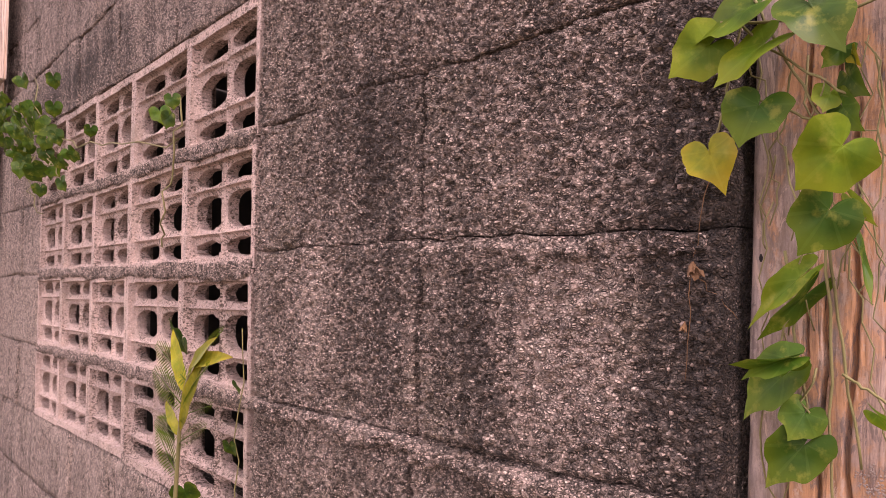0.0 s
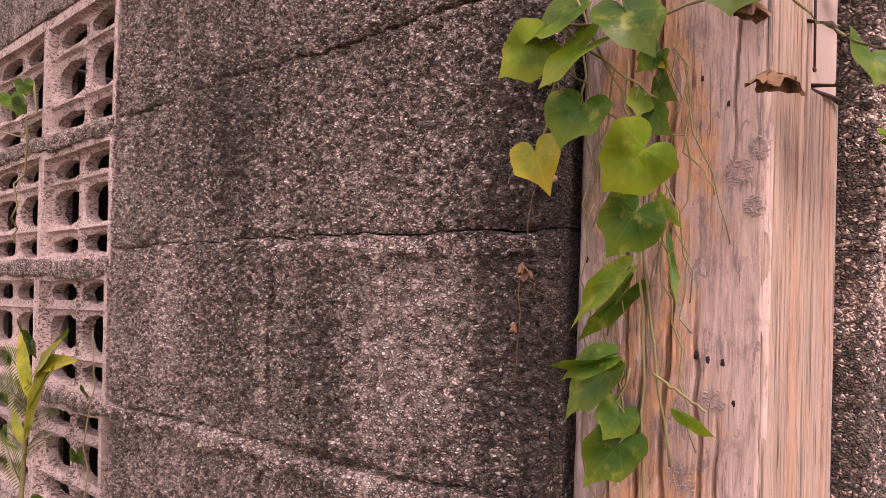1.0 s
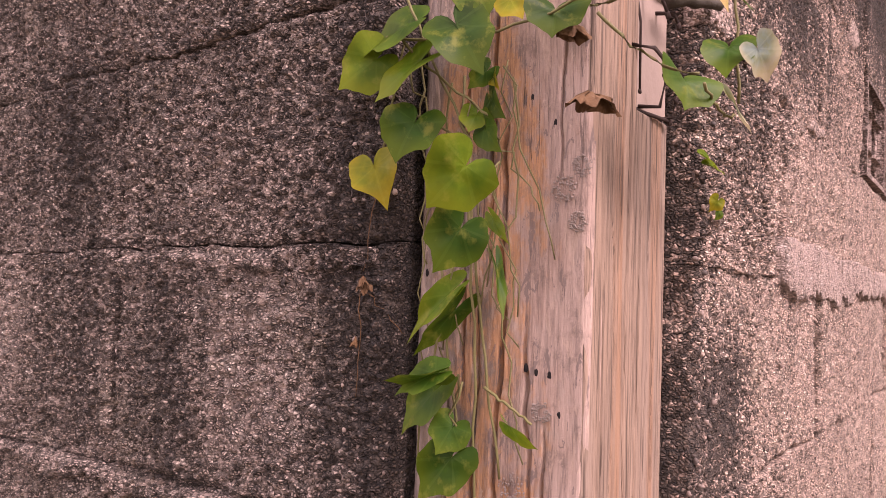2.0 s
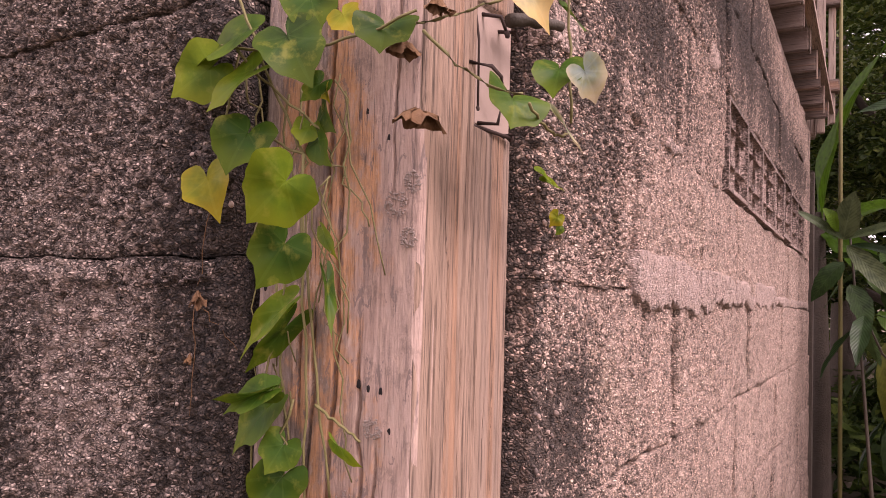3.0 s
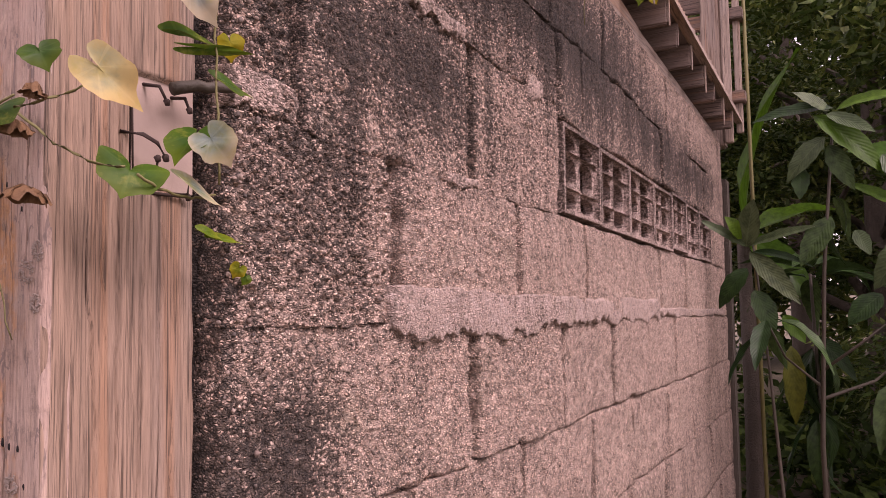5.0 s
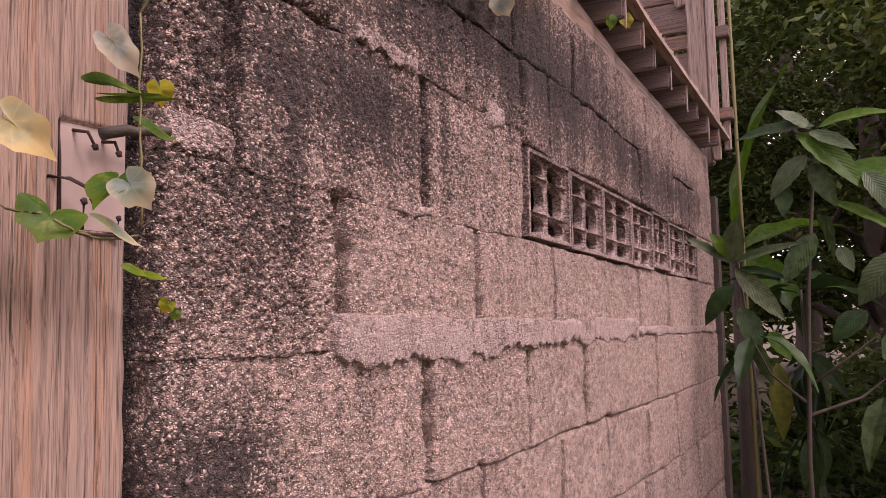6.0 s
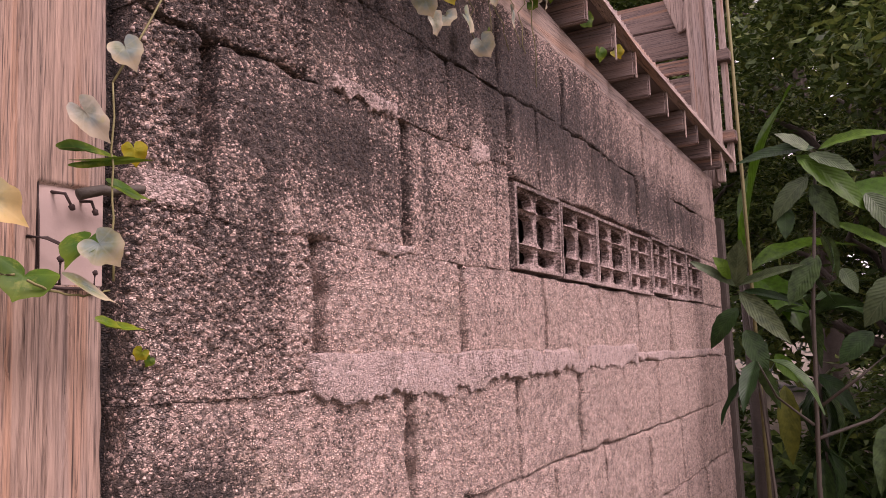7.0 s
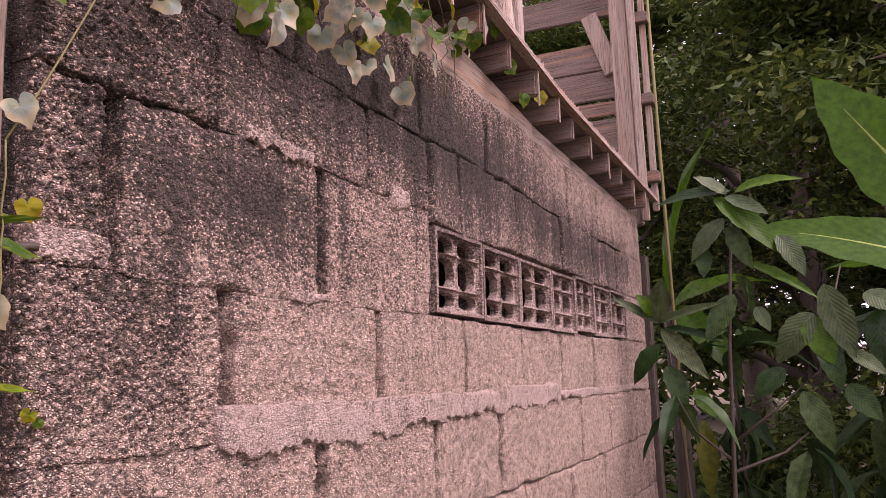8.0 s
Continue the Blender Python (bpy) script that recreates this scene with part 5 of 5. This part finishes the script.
tube(bm, [(3.68, -0.01, 0.0), (3.685, 0.0, 2.0), (3.68, 0.008, 3.9)], 0.009, 0.007, 8)
tagged(part("cane", bm, STEM, None), "thin yellow-green cane beside the uprights", "cane")
far_post = empty("support_post", "dark weathered post under the screen at the wall end", "post", at=(3.63, 0.07, 0))
box("shaft", (3.65, 0.10, -0.05), (3.73, 0.18, 2.02), BARK, far_post, m=far_post.matrix_basis.inverted())
# weathered boards at the far end of the mouldy wall
boards = empty("board_screen", "split weathered boards at the end of the vent wall", "board screen", at=(0.5, 3.6, 1.0))
for i, (y0, y1, z0, z1) in enumerate(((3.30, 3.42, 2.15, 3.2), (3.43, 3.60, 2.02, 3.2), (3.62, 3.80, 1.0, 3.2), (3.82, 3.98, 0.0, 3.2), (4.0, 4.18, 0.0, 3.2), (4.2, 4.40, 0.0, 3.2))):
    box("board", (0.440 + 0.012 * (i % 2), y0, z0), (0.462 + 0.012 * (i % 2), y1, z1), WOOD_Z, boards, m=boards.matrix_basis.inverted())

# ---- unseen room added behind the walls, its shade put into a dark colour ----
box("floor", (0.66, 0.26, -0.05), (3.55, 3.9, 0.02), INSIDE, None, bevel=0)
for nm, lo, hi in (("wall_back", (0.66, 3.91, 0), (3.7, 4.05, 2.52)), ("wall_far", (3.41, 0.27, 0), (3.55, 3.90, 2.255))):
    tagged(box(nm, lo, hi, INSIDE, None, bevel=0), "added inner wall closing the room, coloured dark for its shade", "wall", kind="structure")
tagged(bpy.data.objects["floor"], "added floor behind the vent blocks, coloured dark for its shade", "floor", kind="structure")

# ---- ground ----
def ground_height(x, y):
    return 0.05 * noise.noise(Vector((x * 0.35, y * 0.35, 0))) * min(1.0, max(0.0, (x - 3.8) / 2)) + 0.02 * noise.noise(Vector((x * 1.7, y * 1.7, 3)))


bm = bmesh.new()
bmesh.ops.create_grid(bm, x_segments=90, y_segments=90, size=1)
for v in bm.verts:
    x, y = (math.copysign(abs(c) ** 2.6, c) * 260 for c in (v.co.x, v.co.y))
    v.co = Vector((x + 3, y, ground_height(x + 3, y) - 0.03))
tagged(part("ground", bm, SOIL, None), "dark soil with scattered litter and weeds", "ground", kind="structure")


# ---- shrubs with large lance-shaped leaves ----
BLADES = [blade_mesh("leaf", 3 + i, SHRUB_LEAF, 0.24 + 0.03 * (i % 3), 0.25 + 0.25 * i) for i in range(4)]


def rosette(shrub, at, n, length, seed, lift=15, spread=(0, 360)):
    r = random.Random(seed)
    for i in range(n):
        a = spread[0] + (spread[1] - spread[0]) * (i + r.uniform(-0.25, 0.25)) / n
        L = length * r.uniform(0.75, 1.15)
        el = lift + r.uniform(-35, 30)
        ob = mesh_object("leaf", r.choice(BLADES), None, shrub)
        stalk = 0.03
        m = Matrix.Translation(Vector(at) + Vector((0, 0, r.uniform(-0.05, 0.03)))) @ pose(0, 0, 0, 0, 0, a) @ pose(0, 0, 0, 0, -el, 0) @ Matrix.Translation((stalk, 0, 0)) @ pose(0, 0, 0, r.uniform(-30, 30), 0, 0)
        ob.matrix_basis = m @ Matrix.Diagonal((L, L, L, 1))


def shrub(label, stems, seed):
    ob = empty("shrub", label, "shrub", group="shrubs beside the wall end")
    for i, (pts, r0, tufts) in enumerate(stems):
        bm = bmesh.new()
        tube(bm, pts, r0, r0 * 0.45, 8)
        part("stem", bm, BROWN_STEM, ob)
        for j, (at, n, L, lift) in enumerate(tufts):
            rosette(ob, at, n, L, seed * 50 + i * 7 + j, lift)
    return ob


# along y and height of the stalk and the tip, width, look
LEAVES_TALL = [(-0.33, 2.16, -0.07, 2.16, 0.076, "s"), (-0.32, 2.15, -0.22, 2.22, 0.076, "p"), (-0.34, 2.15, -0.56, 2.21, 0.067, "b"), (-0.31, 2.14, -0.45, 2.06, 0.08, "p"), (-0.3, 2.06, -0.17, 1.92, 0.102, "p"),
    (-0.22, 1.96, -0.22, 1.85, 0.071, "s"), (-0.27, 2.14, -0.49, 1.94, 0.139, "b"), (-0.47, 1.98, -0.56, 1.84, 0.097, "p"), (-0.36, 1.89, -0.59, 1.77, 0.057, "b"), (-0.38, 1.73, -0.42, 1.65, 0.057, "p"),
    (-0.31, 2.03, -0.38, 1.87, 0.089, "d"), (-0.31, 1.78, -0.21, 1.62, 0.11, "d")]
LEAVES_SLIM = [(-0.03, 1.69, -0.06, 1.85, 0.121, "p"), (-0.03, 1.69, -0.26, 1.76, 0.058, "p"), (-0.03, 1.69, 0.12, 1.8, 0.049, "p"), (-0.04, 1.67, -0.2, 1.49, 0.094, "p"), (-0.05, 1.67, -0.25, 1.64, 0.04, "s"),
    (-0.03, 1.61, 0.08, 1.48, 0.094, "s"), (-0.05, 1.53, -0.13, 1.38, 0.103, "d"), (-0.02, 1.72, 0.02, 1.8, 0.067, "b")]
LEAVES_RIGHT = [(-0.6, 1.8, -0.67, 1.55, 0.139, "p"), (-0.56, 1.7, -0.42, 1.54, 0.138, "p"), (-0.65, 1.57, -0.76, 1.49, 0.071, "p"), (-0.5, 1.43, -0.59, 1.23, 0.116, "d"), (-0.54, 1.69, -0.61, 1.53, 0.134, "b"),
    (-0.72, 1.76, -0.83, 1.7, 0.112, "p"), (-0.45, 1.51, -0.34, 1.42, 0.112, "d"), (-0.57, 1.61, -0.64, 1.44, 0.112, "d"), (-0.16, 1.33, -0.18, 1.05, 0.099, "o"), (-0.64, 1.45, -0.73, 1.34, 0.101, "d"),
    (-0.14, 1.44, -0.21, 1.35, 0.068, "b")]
slim = shrub("slim shrub with broad dull green ribbed leaves", [
    ([(3.02, -0.22, 0), (3.06, -0.13, 0.7), (3.12, -0.09, 1.25), (3.14, -0.05, 1.70)], 0.008, [])], 1)
tall = shrub("tall young shrub with drooping ribbed leaves", [
    ([(3.10, -0.26, 0), (3.10, -0.25, 1.0), (3.10, -0.28, 1.6), (3.10, -0.33, 2.13)], 0.010, [((3.14, -0.31, 1.86), 3, 0.20, -45)]),
    ([(3.10, -0.26, 1.25), (3.12, -0.40, 1.36), (3.16, -0.56, 1.50), (3.16, -0.66, 1.86)], 0.006, []),
    ([(3.10, -0.25, 1.2), (3.02, -0.15, 1.30), (3.0, -0.10, 1.42)], 0.006, [((3.0, -0.10, 1.42), 4, 0.24, -50)]),
    ([(3.10, -0.25, 1.15), (3.3, -0.42, 1.2), (3.5, -0.5, 1.25)], 0.007, [((3.5, -0.5, 1.25), 5, 0.28, -35)])], 2)
fl = random.Random(31)
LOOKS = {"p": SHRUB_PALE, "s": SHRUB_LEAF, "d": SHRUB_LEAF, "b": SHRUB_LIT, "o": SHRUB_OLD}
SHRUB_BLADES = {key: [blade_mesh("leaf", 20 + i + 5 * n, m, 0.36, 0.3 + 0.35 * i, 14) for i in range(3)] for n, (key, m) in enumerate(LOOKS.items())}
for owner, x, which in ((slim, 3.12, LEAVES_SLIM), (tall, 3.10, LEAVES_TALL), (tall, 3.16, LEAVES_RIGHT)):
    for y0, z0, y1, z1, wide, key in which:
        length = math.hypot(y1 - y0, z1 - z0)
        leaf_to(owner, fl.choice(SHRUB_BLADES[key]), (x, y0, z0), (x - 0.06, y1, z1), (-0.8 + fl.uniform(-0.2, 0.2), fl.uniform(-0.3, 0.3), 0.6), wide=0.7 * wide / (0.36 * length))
shrub("leafy shrub with dark hanging leaves", [
    ([(3.7, -0.75, 0), (3.7, -0.78, 0.9), (3.68, -0.82, 1.7)], 0.016, [((3.68, -0.82, 1.72), 9, 0.36, -5), ((3.7, -0.8, 1.4), 7, 0.34, -40), ((3.7, -0.78, 1.1), 6, 0.32, -40)]),
    ([(3.9, -0.25, 0), (3.95, -0.22, 0.9), (3.95, -0.2, 1.6)], 0.014, [((3.95, -0.2, 1.62), 8, 0.34, -5), ((3.95, -0.2, 1.3), 7, 0.34, -45), ((3.95, -0.2, 1.0), 6, 0.34, -45)])], 3)

BANANA_MESH = [blade_mesh("leaf", 60 + i, BANANA, 0.27, 0.35 + 0.2 * i, 24) for i in range(3)]
MIDRIB = plain("leaf_midrib", (0.16, 0.24, 0.03), (0.22, 0.28, 0.05), 30)
banana = empty("banana_plant", "young banana plant with broad glossy green leaves", "banana plant", at=(3.3, -1.35, 0))
bm = bmesh.new()
tube(bm, [(0, 0, -0.05), (0.01, 0, 0.6), (0, 0.02, 1.3), (0, 0.03, 1.75)], 0.075, 0.04, 12)
part("stem", bm, plain("banana_stem", (0.12, 0.14, 0.04), (0.20, 0.17, 0.08), 8), banana)
# leaves: base, tip, the way the blade faces
for i, (base, tip_at, face) in enumerate((((2.62, -0.95, 1.86), (2.6, -0.62, 2.38), (-2.4, 0.25, -0.1)), ((3.3, -1.10, 1.80), (3.3, -0.39, 2.12), (-0.9, -0.1, 0.75)), ((3.3, -1.3, 1.75), (3.9, -0.6, 2.1), (-0.5, 0, 1)),
                                          ((3.3, -1.35, 1.7), (3.6, -2.3, 2.3), (0, 0, 1)), ((3.3, -1.3, 1.6), (4.2, -0.9, 1.7), (-0.7, 0, 1)), ((3.3, -1.35, 1.75), (2.7, -2.0, 2.2), (0, 0, 1)))):
    b, d = Vector(base) - Vector((3.3, -1.35, 0)), Vector(tip_at) - Vector(base)
    ax = d.normalized()
    ay = Vector(face).cross(ax).normalized()
    q = Matrix((ax, ay, ax.cross(ay))).transposed().to_4x4()
    ob = mesh_object("leaf", BANANA_MESH[i % 3], None, banana)
    L = d.length * 1.05
    ob.matrix_basis = Matrix.Translation(b) @ q @ Matrix.Diagonal((L, L * (1.25 if i == 0 else 1.1), L * 0.5, 1))
    bm = bmesh.new()
    bend = 0.35 + 0.2 * (i % 3)
    tube(bm, [(t * (1 - 0.1 * bend), 0, -bend * t * t * 0.8 + 0.28 * t * bend - 0.004) for t in [j / 12 for j in range(12)]], 0.012, 0.003, 6)
    part("midrib", bm, MIDRIB, ob, "pale green midrib")
    if i == 0:
        bm = bmesh.new()
        tube(bm, bowed(b, (0, 0.03, 1.70), -0.03, 8, 2, 0.002), 0.014, 0.03, 8)
        part("leaf_stalk", bm, BANANA, banana)
banana_b = empty("banana_plant", "bright green banana leaf behind the uprights", "banana plant", at=(4.3, 0.1, 0))
bm = bmesh.new()
tube(bm, [(0, 0, -0.05), (0, 0, 1.0), (0, 0.02, 1.9)], 0.06, 0.03, 10)
part("stem", bm, BARK, banana_b)
for i, (t, roll) in enumerate((((-0.2, -0.12, 2.75), 70), ((0.3, -0.5, 2.1), 20), ((-0.35, -0.35, 1.55), 30))):
    d = Vector(t) - Vector((0, 0, 1.8))
    ob = mesh_object("leaf", BANANA_MESH[i], None, banana_b)
    ob.matrix_basis = Matrix.Translation((0, 0, 1.8)) @ d.to_track_quat("X", "Z").to_matrix().to_4x4() @ pose(0, 0, 0, roll, 0, 0) @ Matrix.Diagonal((d.length, d.length, d.length, 1))


# ---- trees ----
def leaf_cloud(name, clumps, per, size, material, parent, seed, label="", flat=0.6):
    """Many small pointed leaves gathered in clumps: (centre, radius)."""
    r = np.random.RandomState(seed)
    n = per * len(clumps)
    cen = np.repeat(np.array([c for c, _ in clumps]), per, 0)
    rad = np.repeat(np.array([q for _, q in clumps]), per)[:, None]
    d = r.normal(size=(n, 3))
    d /= np.linalg.norm(d, axis=1)[:, None]
    p = cen + d * rad * (r.rand(n, 1) ** 0.45) * np.array((1, 1, flat))
    a = r.normal(size=(n, 3)) * np.array((1, 1, 0.45)) + np.array((0, 0, -0.35))
    a /= np.linalg.norm(a, axis=1)[:, None]
    b = np.cross(a, r.normal(size=(n, 3)) * 0.5 + np.array((0, 0, 1.0)))
    b /= np.linalg.norm(b, axis=1)[:, None] + 1e-9
    L = size * (0.6 + 0.8 * r.rand(n, 1))
    W = L * 0.20
    nrm = np.cross(a, b) * L * 0.06
    v = np.stack((p, p + a * L * 0.45 + b * W + nrm, p + a * L, p + a * L * 0.45 - b * W + nrm), 1)
    me = bpy.data.meshes.new(name)
    me.vertices.add(4 * n)
    me.vertices.foreach_set("co", v.reshape(-1).astype(np.float32))
    me.loops.add(4 * n)
    me.loops.foreach_set("vertex_index", np.arange(4 * n, dtype=np.int32))
    me.polygons.add(n)
    me.polygons.foreach_set("loop_start", (np.arange(n) * 4).astype(np.int32))
    me.update(calc_edges=True)
    return mesh_object(name, me, material, parent, label)


def tree(x, y, high, spread, seed, per=170, clumps=60, size=0.16, low=0.35):
    r = random.Random(seed)
    ob = empty("tree", "tall dark leafy tree behind the shrubs", "tree", group="trees behind the wall", at=(x, y, -0.05))
    bm = bmesh.new()
    lean = (r.uniform(-0.4, 0.4), r.uniform(-0.4, 0.4))
    trunk = [Vector((lean[0] * t * t + 0.06 * math.sin(5 * t + seed), lean[1] * t * t, high * 0.8 * t)) for t in [i / 8 for i in range(9)]]
    tube(bm, trunk, 0.035 * high ** 0.8, 0.03, 10)
    tips = []
    for i in range(14):
        t = r.uniform(0.3, 1.0)
        base = trunk[int(t * 8)]
        a = r.uniform(0, 6.28)
        ln = spread * r.uniform(0.5, 1.0) * (1.15 - 0.5 * t)
        tip = base + Vector((ln * math.cos(a), ln * math.sin(a), high * r.uniform(0.02, 0.2)))
        tube(bm, bowed(base, tip, -0.15, 6, seed * 20 + i, 0.08), 0.05, 0.012, 6)
        tips += [base.lerp(tip, q) for q in (0.55, 0.8, 1.0)]
    part("trunk", bm, BARK, ob)
    cl = []
    for i in range(clumps):
        c = r.choice(tips) + Vector([r.uniform(-0.5, 0.5) for _ in range(3)])
        cl.append((tuple(c), r.uniform(0.25, 0.6)))
    leaf_cloud("crown", cl, per, size, TREE_LEAF, ob, seed)
    return ob


for i, (x, y, h, s) in enumerate(((7.5, -0.6, 6.5, 2.2), (9.0, 1.6, 7.5, 2.6), (8.2, -3.0, 7.0, 2.6), (11.5, 0.2, 9.0, 3.0), (11.0, -4.5, 9.0, 3.0), (6.6, 2.2, 6.0, 1.8), (6.3, -2.6, 5.0, 1.9), (13.5, 3.5, 9.5, 3.2), (14.0, -1.8, 10.0, 3.4))):
    tree(x, y, h, s, 11 + i, per=720 if x < 9 else 400, clumps=60, size=0.074 if x < 9 else 0.125)
tree(5.4, -2.3, 5.6, 2.4, 47, per=800, clumps=70, size=0.070)
# unseen tree added to one side to keep the sun off the shrubs
tree(4.7, -3.7, 8.6, 2.1, 53, per=420, clumps=70, size=0.11)
rg = np.random.RandomState(9)
far = [((16 + 5 * rg.rand(), -14 + 24 * rg.rand(), 0.3 + 11.5 * rg.rand()), 0.9 + 0.8 * rg.rand()) for _ in range(340)]
tagged(leaf_cloud("far_woods", far, 150, 0.40, TREE_LEAF, None, 77), "dense dark woodland in the distance", "woods", kind="stuff")
under = [((4.4 + 6 * rg.rand(), -4 + 6.0 * rg.rand(), 0.1 + 0.7 * rg.rand() ** 2), 0.25 + 0.3 * rg.rand()) for _ in range(110)]
tagged(leaf_cloud("undergrowth", under, 130, 0.13, GRASS, None, 78), "low green undergrowth under the trees", "undergrowth", kind="stuff")

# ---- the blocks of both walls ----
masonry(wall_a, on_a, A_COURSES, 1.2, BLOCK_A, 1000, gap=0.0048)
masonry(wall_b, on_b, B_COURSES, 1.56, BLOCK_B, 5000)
